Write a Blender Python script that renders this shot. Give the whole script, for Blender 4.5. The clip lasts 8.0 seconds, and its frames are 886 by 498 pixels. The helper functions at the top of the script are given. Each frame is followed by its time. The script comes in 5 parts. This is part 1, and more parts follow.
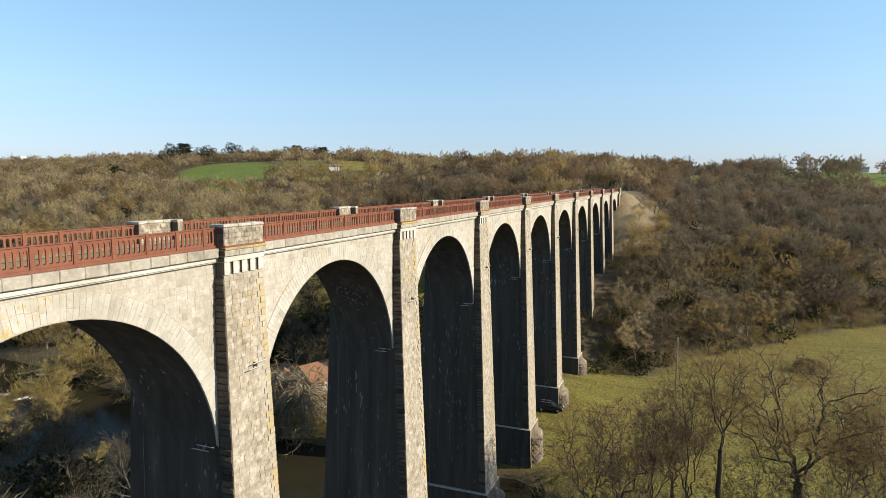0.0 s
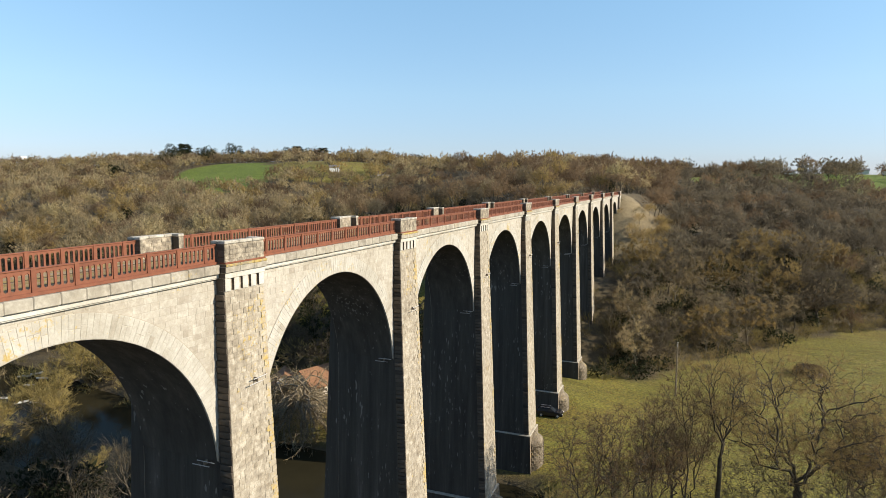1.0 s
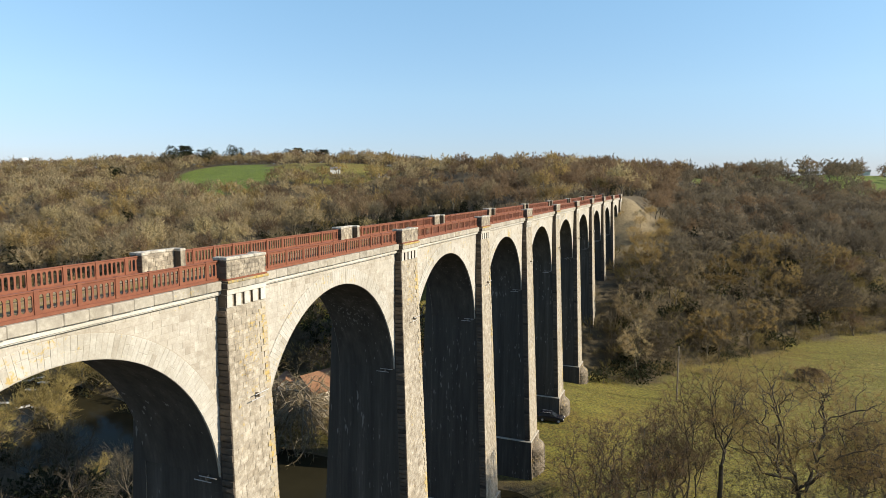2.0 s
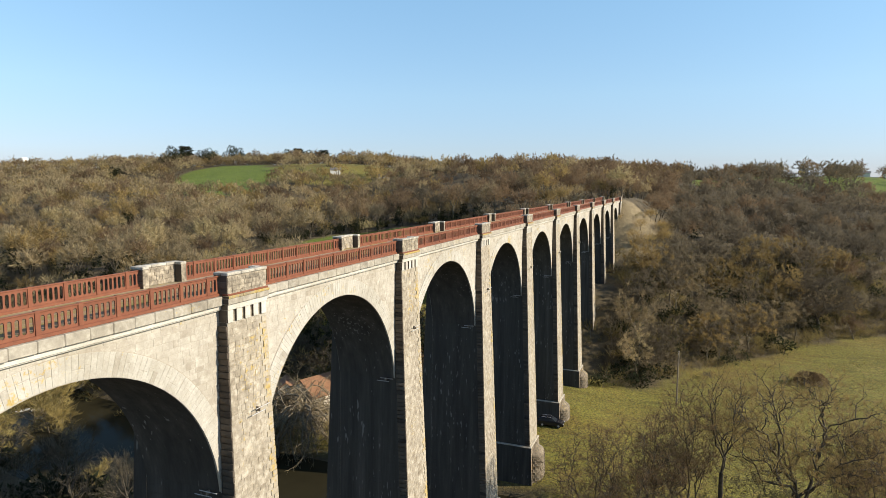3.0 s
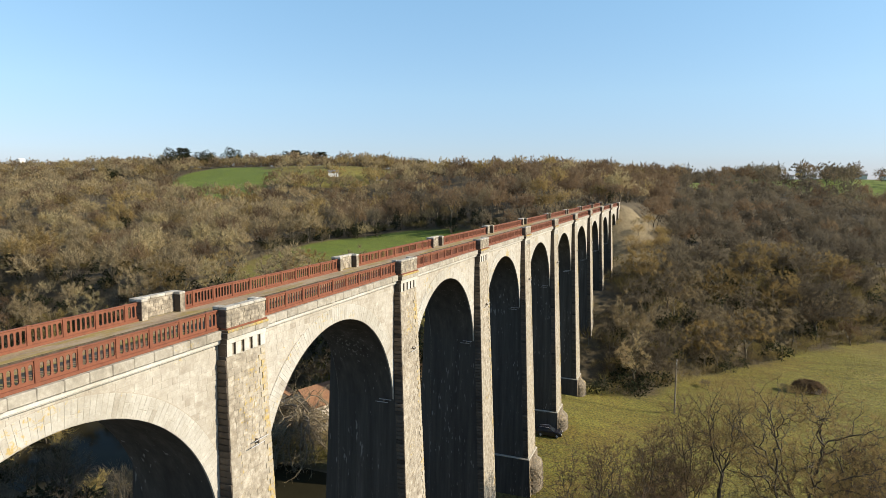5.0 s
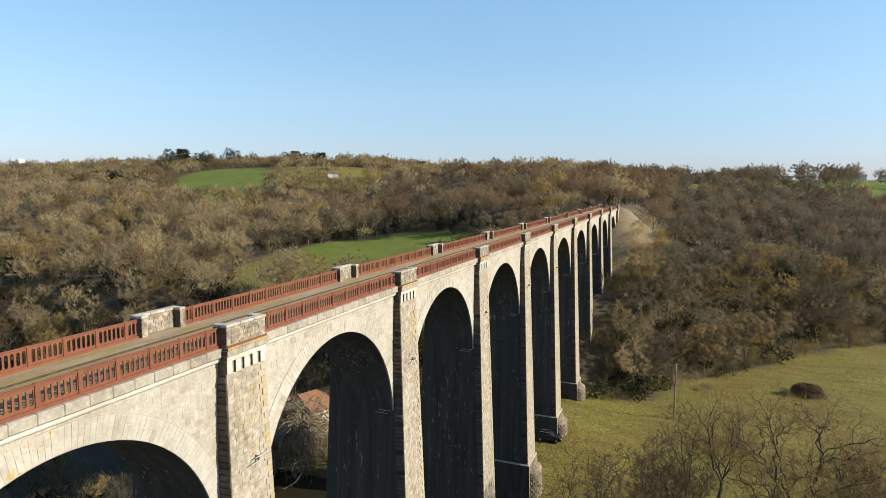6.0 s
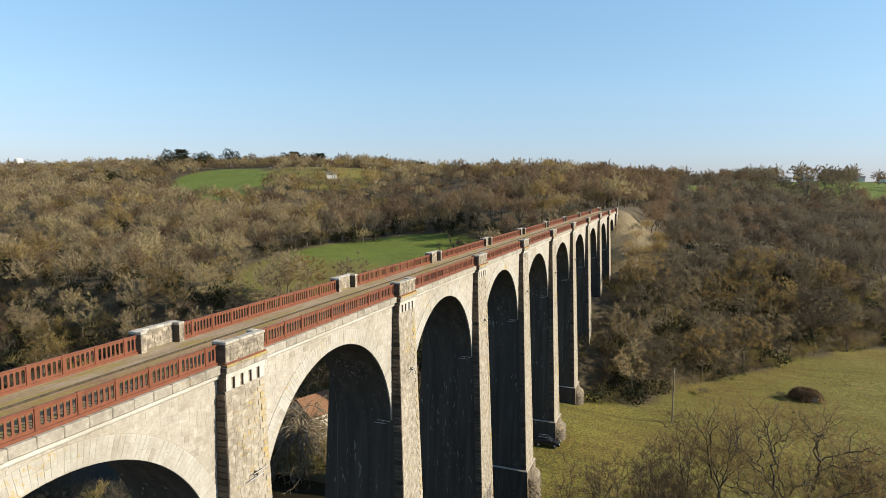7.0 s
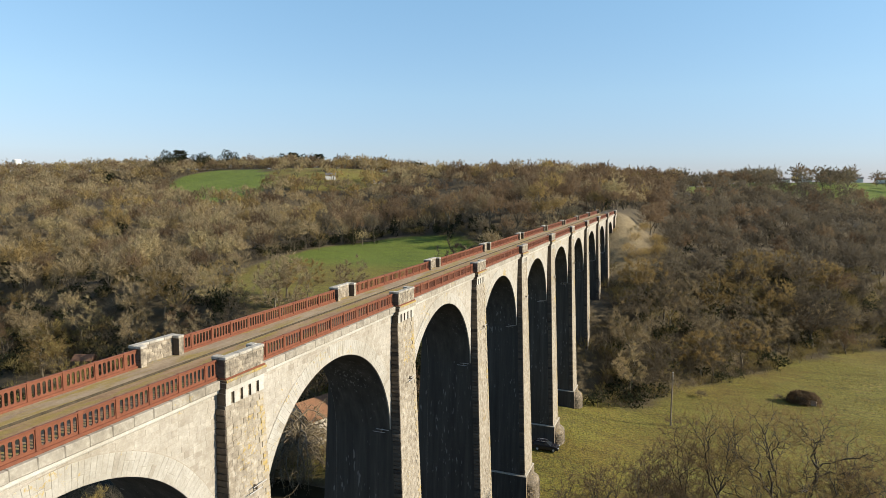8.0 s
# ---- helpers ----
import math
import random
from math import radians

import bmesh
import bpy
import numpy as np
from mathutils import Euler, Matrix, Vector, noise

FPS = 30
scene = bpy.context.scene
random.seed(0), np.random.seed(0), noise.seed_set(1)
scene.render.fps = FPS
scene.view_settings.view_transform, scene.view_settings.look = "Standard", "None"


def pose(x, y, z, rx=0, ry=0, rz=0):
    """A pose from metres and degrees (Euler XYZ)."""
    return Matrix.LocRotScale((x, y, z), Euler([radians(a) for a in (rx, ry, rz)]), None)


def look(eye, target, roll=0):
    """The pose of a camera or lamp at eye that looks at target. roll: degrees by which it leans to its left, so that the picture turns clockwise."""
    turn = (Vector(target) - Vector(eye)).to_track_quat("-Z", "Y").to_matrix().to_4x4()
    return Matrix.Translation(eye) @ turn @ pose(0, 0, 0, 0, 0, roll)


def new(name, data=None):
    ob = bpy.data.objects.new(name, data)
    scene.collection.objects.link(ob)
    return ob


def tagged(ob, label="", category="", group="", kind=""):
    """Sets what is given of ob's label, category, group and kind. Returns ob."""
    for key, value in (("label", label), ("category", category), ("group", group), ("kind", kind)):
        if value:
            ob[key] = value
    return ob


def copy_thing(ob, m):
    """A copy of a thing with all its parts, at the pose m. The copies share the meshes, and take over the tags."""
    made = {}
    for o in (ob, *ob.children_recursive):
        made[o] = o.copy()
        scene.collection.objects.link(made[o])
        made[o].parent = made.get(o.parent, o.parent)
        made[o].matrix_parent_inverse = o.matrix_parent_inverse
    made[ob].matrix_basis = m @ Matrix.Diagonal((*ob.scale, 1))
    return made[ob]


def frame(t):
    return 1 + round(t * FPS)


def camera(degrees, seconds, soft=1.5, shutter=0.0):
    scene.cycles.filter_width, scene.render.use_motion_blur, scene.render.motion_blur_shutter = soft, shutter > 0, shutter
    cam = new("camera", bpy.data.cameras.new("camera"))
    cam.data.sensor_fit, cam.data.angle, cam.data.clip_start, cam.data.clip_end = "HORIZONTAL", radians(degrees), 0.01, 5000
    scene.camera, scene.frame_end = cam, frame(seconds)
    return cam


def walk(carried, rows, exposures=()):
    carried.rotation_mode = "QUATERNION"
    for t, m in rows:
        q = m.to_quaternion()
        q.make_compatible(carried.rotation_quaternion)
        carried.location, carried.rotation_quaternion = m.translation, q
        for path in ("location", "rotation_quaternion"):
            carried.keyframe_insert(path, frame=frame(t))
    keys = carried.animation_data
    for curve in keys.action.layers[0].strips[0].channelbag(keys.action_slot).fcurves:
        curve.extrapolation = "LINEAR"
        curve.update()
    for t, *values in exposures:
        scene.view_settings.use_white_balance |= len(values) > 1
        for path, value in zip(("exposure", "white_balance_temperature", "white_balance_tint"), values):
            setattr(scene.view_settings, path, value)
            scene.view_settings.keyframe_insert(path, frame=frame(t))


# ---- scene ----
cam = camera(70.23, 8.0, soft=0.85)
PATH = [
    (0.0, pose(21.070, -7.580, 42.049, 84.313, -0.167, 21.494)),
    (0.5, pose(21.069, -7.581, 42.474, 84.279, -0.308, 21.505)),
    (1.0, pose(21.058, -7.578, 42.872, 84.324, -0.272, 21.521)),
    (1.5, pose(21.039, -7.571, 43.255, 84.368, -0.220, 21.554)),
    (2.0, pose(21.013, -7.559, 43.631, 84.389, -0.211, 21.587)),
    (2.5, pose(20.984, -7.542, 44.008, 84.392, -0.243, 21.602)),
    (3.0, pose(20.951, -7.521, 44.392, 84.388, -0.293, 21.587)),
    (3.5, pose(20.918, -7.497, 44.786, 84.388, -0.334, 21.545)),
    (4.0, pose(20.885, -7.470, 45.194, 84.395, -0.350, 21.489)),
    (4.5, pose(20.855, -7.443, 45.614, 84.404, -0.339, 21.435)),
    (5.0, pose(20.829, -7.417, 46.046, 84.410, -0.313, 21.396)),
    (5.5, pose(20.809, -7.395, 46.486, 84.408, -0.293, 21.373)),
    (6.0, pose(20.795, -7.380, 46.929, 84.399, -0.296, 21.353)),
    (6.5, pose(20.789, -7.375, 47.369, 84.390, -0.331, 21.318)),
    (7.0, pose(20.793, -7.383, 47.795, 84.389, -0.385, 21.251)),
    (7.5, pose(20.807, -7.410, 48.198, 84.400, -0.419, 21.166)),
    (8.0, pose(20.832, -7.458, 48.565, 84.397, -0.366, 21.146)),
]
walk(cam, PATH, [(0.0, 0.5), (4.0, 0.49), (6.0, 0.46), (8.0, 0.40)])

# ---- light ----
SUN_EL, SUN_AZ = radians(27.5), radians(78.0)      # azimuth from +y towards +x
world = bpy.data.worlds.new("world")
scene.world = world
world.use_nodes = True
wn = world.node_tree.nodes
sky = wn.new("ShaderNodeTexSky")
sky.sky_type, sky.sun_disc = "NISHITA", False
sky.sun_elevation, sky.sun_rotation = SUN_EL, SUN_AZ
sky.air_density, sky.dust_density, sky.ozone_density, sky.altitude = 1.0, 0.2, 2.5, 0
wn["Background"].inputs["Strength"].default_value = 0.15
cool = wn.new("ShaderNodeMix")
cool.data_type, cool.blend_type = "RGBA", "MULTIPLY"
cool.inputs[0].default_value = 1.0
cool.inputs[7].default_value = (1.02, 1.13, 1.29, 1)
thin = wn.new("ShaderNodeGamma")
thin.inputs[1].default_value = 0.72
world.node_tree.links.new(sky.outputs[0], thin.inputs[0])
world.node_tree.links.new(thin.outputs[0], cool.inputs[6])
# haze near the horizon, a clearer blue above it
up = wn.new("ShaderNodeSeparateXYZ")
world.node_tree.links.new(wn.new("ShaderNodeTexCoord").outputs["Generated"], up.inputs[0])
air = wn.new("ShaderNodeValToRGB")
for el_, (at_, col_) in zip([air.color_ramp.elements[0], air.color_ramp.elements[1]] + [air.color_ramp.elements.new(0.5) for _ in range(4)],
                            ((0.0, (0.70, 0.64, 0.78)), (1.0, (0.40, 0.42, 0.45)), (0.05, (0.86, 0.85, 0.92)), (0.14, (1.0, 1.05, 1.02)), (0.31, (1.04, 1.21, 1.15)), (0.6, (0.55, 0.58, 0.60)))):
    el_.position, el_.color = at_, (*col_, 1)
haze = wn.new("ShaderNodeMix")
haze.data_type, haze.blend_type = "RGBA", "MULTIPLY"
haze.inputs[0].default_value = 1.0
world.node_tree.links.new(up.outputs[2], air.inputs[0])
world.node_tree.links.new(cool.outputs[2], haze.inputs[6])
world.node_tree.links.new(air.outputs[0], haze.inputs[7])
world.node_tree.links.new(haze.outputs[2], wn["Background"].inputs["Color"])
sun = new("sun", bpy.data.lights.new("sun", "SUN"))
sun.data.energy, sun.data.angle, sun.data.color = 5.0, radians(0.55), (1.0, 0.89, 0.73)
toward = Vector((math.cos(SUN_EL) * math.sin(SUN_AZ), math.cos(SUN_EL) * math.cos(SUN_AZ), math.sin(SUN_EL)))
sun.matrix_world = look(toward * 300 + Vector((0, 100, 40)), (0, 100, 40))


# ---- materials ----
class Nodes:
    """Short hand for a node material with one Principled shader."""

    def __init__(self, name, rough=0.85, metal=0.0):
        self.mat = bpy.data.materials.new(name)
        self.mat.use_nodes = True
        self.t = self.mat.node_tree
        self.b = self.t.nodes["Principled BSDF"]
        self.b.inputs["Roughness"].default_value = rough
        self.b.inputs["Metallic"].default_value = metal
        self.pos = self.t.nodes.new("ShaderNodeTexCoord").outputs["Object"]

    def node(self, kind, **sockets):
        n = self.t.nodes.new(kind)
        for k, val in sockets.items():
            n.inputs[k.replace("_", " ")].default_value = val
        return n

    def link(self, a, b):
        self.t.links.new(a, b)

    def world_pos(self):
        self.pos = self.t.nodes.new("ShaderNodeNewGeometry").outputs["Position"]

    def stretched(self, sx, sy, sz):
        m = self.node("ShaderNodeMapping")
        m.inputs["Scale"].default_value = (sx, sy, sz)
        self.link(self.pos, m.inputs["Vector"])
        return m.outputs[0]

    def noise(self, scale, detail=4.0, rough=0.6, vec=None):
        n = self.node("ShaderNodeTexNoise", Scale=scale, Detail=detail, Roughness=rough)
        self.link(vec or self.pos, n.inputs["Vector"])
        return n.outputs["Fac"]

    def ramp(self, fac, stops):
        r = self.t.nodes.new("ShaderNodeValToRGB")
        e = r.color_ramp.elements
        while len(e) < len(stops):
            e.new(0.5)
        for el, (p, c) in zip(e, stops):
            el.position = p
            el.color = (*c, 1) if len(c) == 3 else c
        self.link(fac, r.inputs[0])
        return r.outputs[0]

    def mix(self, fac, a, b, how="MIX"):
        m = self.t.nodes.new("ShaderNodeMix")
        m.data_type, m.blend_type = "RGBA", how
        for sock, val in ((m.inputs[0], fac), (m.inputs[6], a), (m.inputs[7], b)):
            if isinstance(val, (int, float)):
                sock.default_value = val
            elif isinstance(val, tuple):
                sock.default_value = (*val, 1)
            else:
                self.link(val, sock)
        return m.outputs[2]

    def random(self):
        """One random number a piece: by object, and by island within a joined mesh."""
        o = self.t.nodes.new("ShaderNodeObjectInfo").outputs["Random"]
        g = self.t.nodes.new("ShaderNodeNewGeometry").outputs["Random Per Island"]
        a = self.node("ShaderNodeMath")
        self.link(o, a.inputs[0]), self.link(g, a.inputs[1])
        f = self.node("ShaderNodeMath")
        f.operation = "FRACT"
        self.link(a.outputs[0], f.inputs[0])
        return f.outputs[0]

    def attribute(self, name):
        a = self.t.nodes.new("ShaderNodeAttribute")
        a.attribute_name = name
        return a.outputs["Fac"]

    def bump(self, fac, strength=0.4, distance=0.05):
        b = self.node("ShaderNodeBump", Strength=strength, Distance=distance)
        self.link(fac, b.inputs["Height"])
        self.link(b.outputs[0], self.b.inputs["Normal"])

    def done(self, colour):
        self.link(colour, self.b.inputs["Base Color"])
        return self.mat


def granite(name, light, mid, dark, lichen=0.0, grime=0.3, grain_size=9.0, mottle=0.0):
    """Dressed stone: every block its own tone, fine grain, weather stains, patches of yellow lichen."""
    n = Nodes(name, 0.9)
    n.world_pos()
    half = tuple((a + b) / 2 for a, b in zip(light, mid))
    tone = n.ramp(n.random(), [(0.0, mid), (0.2, light), (0.42, half), (0.55, light), (0.72, mid), (0.86, light), (0.93, mid), (1.0, dark)])
    grain = n.noise(grain_size, 6.0, 0.7)
    c = n.mix(0.3, tone, n.ramp(grain, [(0.3, (0.25, 0.25, 0.25)), (0.7, (0.8, 0.8, 0.8))]), "OVERLAY")
    stain = n.ramp(n.noise(0.5, 6.0, 0.7, n.stretched(1, 1, 0.4)), [(0.44, (0, 0, 0)), (0.75, (1, 1, 1))])
    g = n.node("ShaderNodeMath")
    g.operation = "MULTIPLY"
    g.inputs[1].default_value = grime
    n.link(stain, g.inputs[0])
    c = n.mix(g.outputs[0], c, dark)
    wash = n.ramp(n.noise(0.16, 4.0, 0.6), [(0.4, (0.86, 0.84, 0.80)), (0.6, (1.06, 1.06, 1.07))])
    c = n.mix(1.0, c, wash, "MULTIPLY")
    bleach = n.ramp(n.noise(1.3, 5.0, 0.65), [(0.5, (0, 0, 0)), (0.72, (0.45, 0.45, 0.45))])
    c = n.mix(bleach, c, tuple(min(1.0, a * 1.28) for a in light))
    if mottle:
        blot = n.noise(2.3, 6.0, 0.72)
        c = n.mix(mottle, c, n.ramp(blot, [(0.34, dark), (0.5, mid), (0.66, tuple(min(1.0, a * 1.5) for a in light))]))
    if lichen:
        where = n.noise(0.35, 2.0, 0.5)
        spot = n.mix(0.55, where, n.noise(4.5, 5.0, 0.7))
        spots = n.ramp(spot, [(0.62 - 0.12 * lichen, (0, 0, 0)), (0.67 - 0.10 * lichen, (0.85, 0.85, 0.85))])
        c = n.mix(spots, c, n.ramp(n.noise(6.0), [(0.35, (0.38, 0.26, 0.05)), (0.65, (0.48, 0.35, 0.11))]))
    n.bump(grain, 0.5, 0.03)
    return n.done(c)


STONE = granite("pale_granite", (0.455, 0.425, 0.362), (0.385, 0.35, 0.288), (0.27, 0.235, 0.18), 0.10, 0.45, 9.0, 0.3)
RING = granite("arch_granite", (0.455, 0.435, 0.382), (0.41, 0.385, 0.328), (0.31, 0.28, 0.225), 0.42, 0.3, 9.0, 0.2)
PIER = granite("pier_granite", (0.415, 0.374, 0.302), (0.32, 0.276, 0.206), (0.14, 0.112, 0.078), 0.22, 0.7, 6.0, 0.55)
QUOIN = granite("lichened_quoin", (0.41, 0.365, 0.285), (0.36, 0.31, 0.225), (0.27, 0.22, 0.155), 0.85, 0.35, 6.0, 0.3)
COPING = granite("weathered_coping", (0.40, 0.37, 0.305), (0.33, 0.298, 0.238), (0.17, 0.15, 0.117), 0.2, 0.55, 5.0, 0.42)
CAPSTONE = granite("dark_weathered_granite", (0.36, 0.315, 0.24), (0.25, 0.212, 0.158), (0.08, 0.067, 0.05), 0.12, 0.65, 5.0, 0.75)
# dark tone for stone faces turned from the sun: their shade is in the colour
SHADE_DARK = granite("shade_dark_rock_face", (0.125, 0.098, 0.07), (0.06, 0.047, 0.035), (0.026, 0.022, 0.018), 0.0, 0.6, 4.0)
MOSSY = granite("mossy_plinth_granite", (0.25, 0.205, 0.145), (0.17, 0.138, 0.095), (0.06, 0.052, 0.036), 0.2, 0.7, 5.0, 0.7)
CAPPING = granite("bleached_capping", (0.47, 0.44, 0.375), (0.36, 0.33, 0.27), (0.14, 0.12, 0.092), 0.0, 0.5, 5.0, 0.58)
LICHEN = granite("lichen_grown_ledge", (0.33, 0.29, 0.20), (0.28, 0.24, 0.16), (0.16, 0.14, 0.10), 1.45, 0.4, 5.0, 0.4)
WHITE = granite("pale_dressed_moulding", (0.54, 0.52, 0.46), (0.49, 0.465, 0.405), (0.36, 0.33, 0.275), 0.0, 0.25)


def mortar():
    n = Nodes("lime_mortar", 0.95)
    n.world_pos()
    c = n.ramp(n.noise(3.0), [(0.3, (0.31, 0.275, 0.215)), (0.7, (0.40, 0.365, 0.295))])
    n.bump(n.noise(20.0), 0.4, 0.02)
    return n.done(c)


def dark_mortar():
    """Sooty masonry with shade painted into its dark tone, pale lime runs and scaling."""
    n = Nodes("shade_dark_core", 0.95)
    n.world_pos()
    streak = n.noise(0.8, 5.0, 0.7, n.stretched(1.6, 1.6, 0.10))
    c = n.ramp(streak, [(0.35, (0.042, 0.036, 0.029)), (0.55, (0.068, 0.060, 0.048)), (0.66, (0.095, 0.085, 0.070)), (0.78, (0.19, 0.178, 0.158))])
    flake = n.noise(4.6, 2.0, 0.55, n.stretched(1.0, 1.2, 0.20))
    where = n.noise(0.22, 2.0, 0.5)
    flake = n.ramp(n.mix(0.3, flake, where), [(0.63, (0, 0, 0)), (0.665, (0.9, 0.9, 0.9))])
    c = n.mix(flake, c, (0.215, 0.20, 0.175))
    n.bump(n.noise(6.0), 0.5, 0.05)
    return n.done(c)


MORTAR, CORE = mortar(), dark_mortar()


def red_paint():
    n = Nodes("rust_red_paint", 0.65)
    n.world_pos()
    c = n.mix(0.5, n.ramp(n.random(), [(0, (0.165, 0.052, 0.024)), (1, (0.20, 0.068, 0.031))]),
              n.ramp(n.noise(2.5, 5), [(0.3, (0.12, 0.038, 0.018)), (0.55, (0.205, 0.064, 0.028)), (0.8, (0.26, 0.12, 0.06))]))
    n.bump(n.noise(30.0), 0.2, 0.01)
    return n.done(c)


RED = red_paint()


def plain(name, a, b, scale, rough=0.9, metal=0.0, bump=0.3, dist=0.03, detail=5.0):
    n = Nodes(name, rough, metal)
    n.world_pos()
    f = n.noise(scale, detail, 0.65)
    n.bump(f, bump, dist)
    return n.done(n.ramp(f, [(0.3, a), (0.7, b)]))


def trackbed(name, soil, pale, grass, cover):
    """Old trackbed: soil and grit with patches of short grass drawn out along the line."""
    n = Nodes(name, 0.95)
    n.world_pos()
    fine = n.noise(5.0, 6.0, 0.75)
    c = n.ramp(n.mix(0.5, fine, n.noise(0.9, 4.0, 0.6, n.stretched(1.6, 0.3, 1))), [(0.38, soil), (0.62, pale)])
    patch = n.noise(1.1, 5.0, 0.7, n.stretched(1.3, 0.22, 1))
    c = n.mix(n.ramp(patch, [(cover - 0.04, (0, 0, 0)), (cover + 0.08, (0.9, 0.9, 0.9))]), c, n.ramp(fine, [(0.3, grass), (0.7, tuple(a * 1.5 for a in grass))]))
    n.bump(fine, 0.8, 0.06)
    return n.done(c)


GRAVEL = trackbed("trodden_gravel", (0.25, 0.182, 0.112), (0.40, 0.315, 0.21), (0.23, 0.17, 0.04), 0.52)
VERGE = trackbed("dry_verge", (0.235, 0.14, 0.068), (0.37, 0.25, 0.14), (0.22, 0.165, 0.035), 0.52)
BARK = plain("grey_brown_bark", (0.07, 0.056, 0.038), (0.18, 0.15, 0.10), 3.0)
PALE_BARK = plain("pale_lichened_bark", (0.17, 0.135, 0.085), (0.32, 0.27, 0.18), 2.0)
LIMB = plain("brown_lichened_bark", (0.12, 0.094, 0.06), (0.25, 0.205, 0.135), 2.0)
RUSTY_TILE = plain("rusty_old_tile", (0.12, 0.06, 0.035), (0.22, 0.12, 0.07), 3.0)
DARK_BARK = plain("damp_dark_bark", (0.04, 0.033, 0.023), (0.11, 0.09, 0.062), 3.0)
PINKWALL = plain("pinkish_old_render", (0.34, 0.25, 0.19), (0.50, 0.38, 0.30), 1.5)
IRON = plain("galvanised_iron", (0.42, 0.41, 0.40), (0.6, 0.59, 0.57), 8.0, 0.55, 0.15)
TILE = plain("orange_clay_tile", (0.15, 0.072, 0.036), (0.31, 0.16, 0.08), 3.5)
RENDER = plain("cream_lime_render", (0.52, 0.46, 0.36), (0.66, 0.60, 0.50), 0.8)
WHITEWALL = plain("white_wall", (0.66, 0.66, 0.64), (0.8, 0.8, 0.78), 0.5)
SLATE = plain("grey_slate", (0.12, 0.12, 0.13), (0.2, 0.2, 0.21), 1.0)
TIMBER = plain("weathered_timber", (0.16, 0.13, 0.09), (0.28, 0.23, 0.17), 4.0)
RUBBER = plain("black_rubber", (0.015, 0.015, 0.015), (0.03, 0.03, 0.03), 6.0)
CARPAINT = plain("black_car_paint", (0.012, 0.013, 0.018), (0.02, 0.021, 0.028), 0.5, 0.12, 0.0, 0.0)
GLASS = plain("dark_car_glass", (0.02, 0.025, 0.03), (0.03, 0.035, 0.04), 0.5, 0.05, 0.0, 0.0)
LENS = plain("lamp_lens", (0.7, 0.7, 0.7), (0.8, 0.8, 0.8), 2.0, 0.1)
STUBBLE = plain("thatch_of_brambles", (0.045, 0.036, 0.022), (0.11, 0.085, 0.05), 3.0, bump=0.8, dist=0.2)


def twig(name, cols, patch=0.05):
    """Bare twigs: a tone for each tree or patch of woodland, and one for each twig."""
    n = Nodes(name, 0.9)
    n.world_pos()
    each = n.t.nodes.new("ShaderNodeNewGeometry").outputs["Random Per Island"]
    spread = n.noise(patch, 3.0, 0.6)
    # one tone a tree: by object, or by the tone stored with each tree of a stand
    add = n.node("ShaderNodeMath")
    n.link(n.attribute("tone"), add.inputs[0])
    n.link(n.t.nodes.new("ShaderNodeObjectInfo").outputs["Random"], add.inputs[1])
    tree = n.node("ShaderNodeMath")
    tree.operation = "FRACT"
    n.link(add.outputs[0], tree.inputs[0])
    m = n.mix(0.42, n.mix(0.06, spread, each), tree.outputs[0])
    c = n.ramp(m, [(0.25, cols[0]), (0.42, cols[1]), (0.58, cols[2]), (0.75, cols[3])])
    n.done(c)
    # a twig stands for a spray of finer ones, so that light also comes through
    thin = n.node("ShaderNodeBsdfTranslucent")
    both = n.node("ShaderNodeMixShader", Fac=0.5)
    n.link(c, thin.inputs["Color"])
    n.link(n.b.outputs[0], both.inputs[1])
    n.link(thin.outputs[0], both.inputs[2])
    n.link(both.outputs[0], n.t.nodes["Material Output"].inputs["Surface"])
    n.b.inputs["Specular IOR Level"].default_value = 0.1
    return n.mat


TWIG = twig("bare_twigs", [(0.205, 0.149, 0.064), (0.293, 0.212, 0.091), (0.380, 0.276, 0.117), (0.425, 0.323, 0.132)], 0.1)
TWIG_RED = twig("russet_twigs", [(0.145, 0.100, 0.061), (0.207, 0.144, 0.085), (0.270, 0.187, 0.110), (0.282, 0.208, 0.119)], 0.1)
TWIG_GREY = twig("grey_twigs", [(0.105, 0.086, 0.058), (0.154, 0.127, 0.087), (0.204, 0.167, 0.112), (0.242, 0.201, 0.128)], 0.1)
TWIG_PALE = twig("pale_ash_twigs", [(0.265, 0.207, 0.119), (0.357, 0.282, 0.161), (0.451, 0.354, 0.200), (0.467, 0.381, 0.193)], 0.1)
TWIG_OLIVE = twig("olive_willow_twigs", [(0.239, 0.184, 0.068), (0.351, 0.274, 0.104), (0.447, 0.351, 0.134), (0.415, 0.351, 0.119)], 0.15)
LEAF = twig("dark_evergreen_leaves", [(0.020, 0.025, 0.013), (0.031, 0.037, 0.018), (0.043, 0.048, 0.024), (0.059, 0.060, 0.031)], 0.3)
GRASS = twig("meadow_grass", [(0.08, 0.072, 0.012), (0.14, 0.122, 0.018), (0.20, 0.16, 0.035), (0.27, 0.21, 0.07)], 0.06)
SCRUB = twig("olive_scrub", [(0.120, 0.096, 0.040), (0.191, 0.151, 0.059), (0.263, 0.205, 0.086), (0.239, 0.202, 0.071)], 0.12)


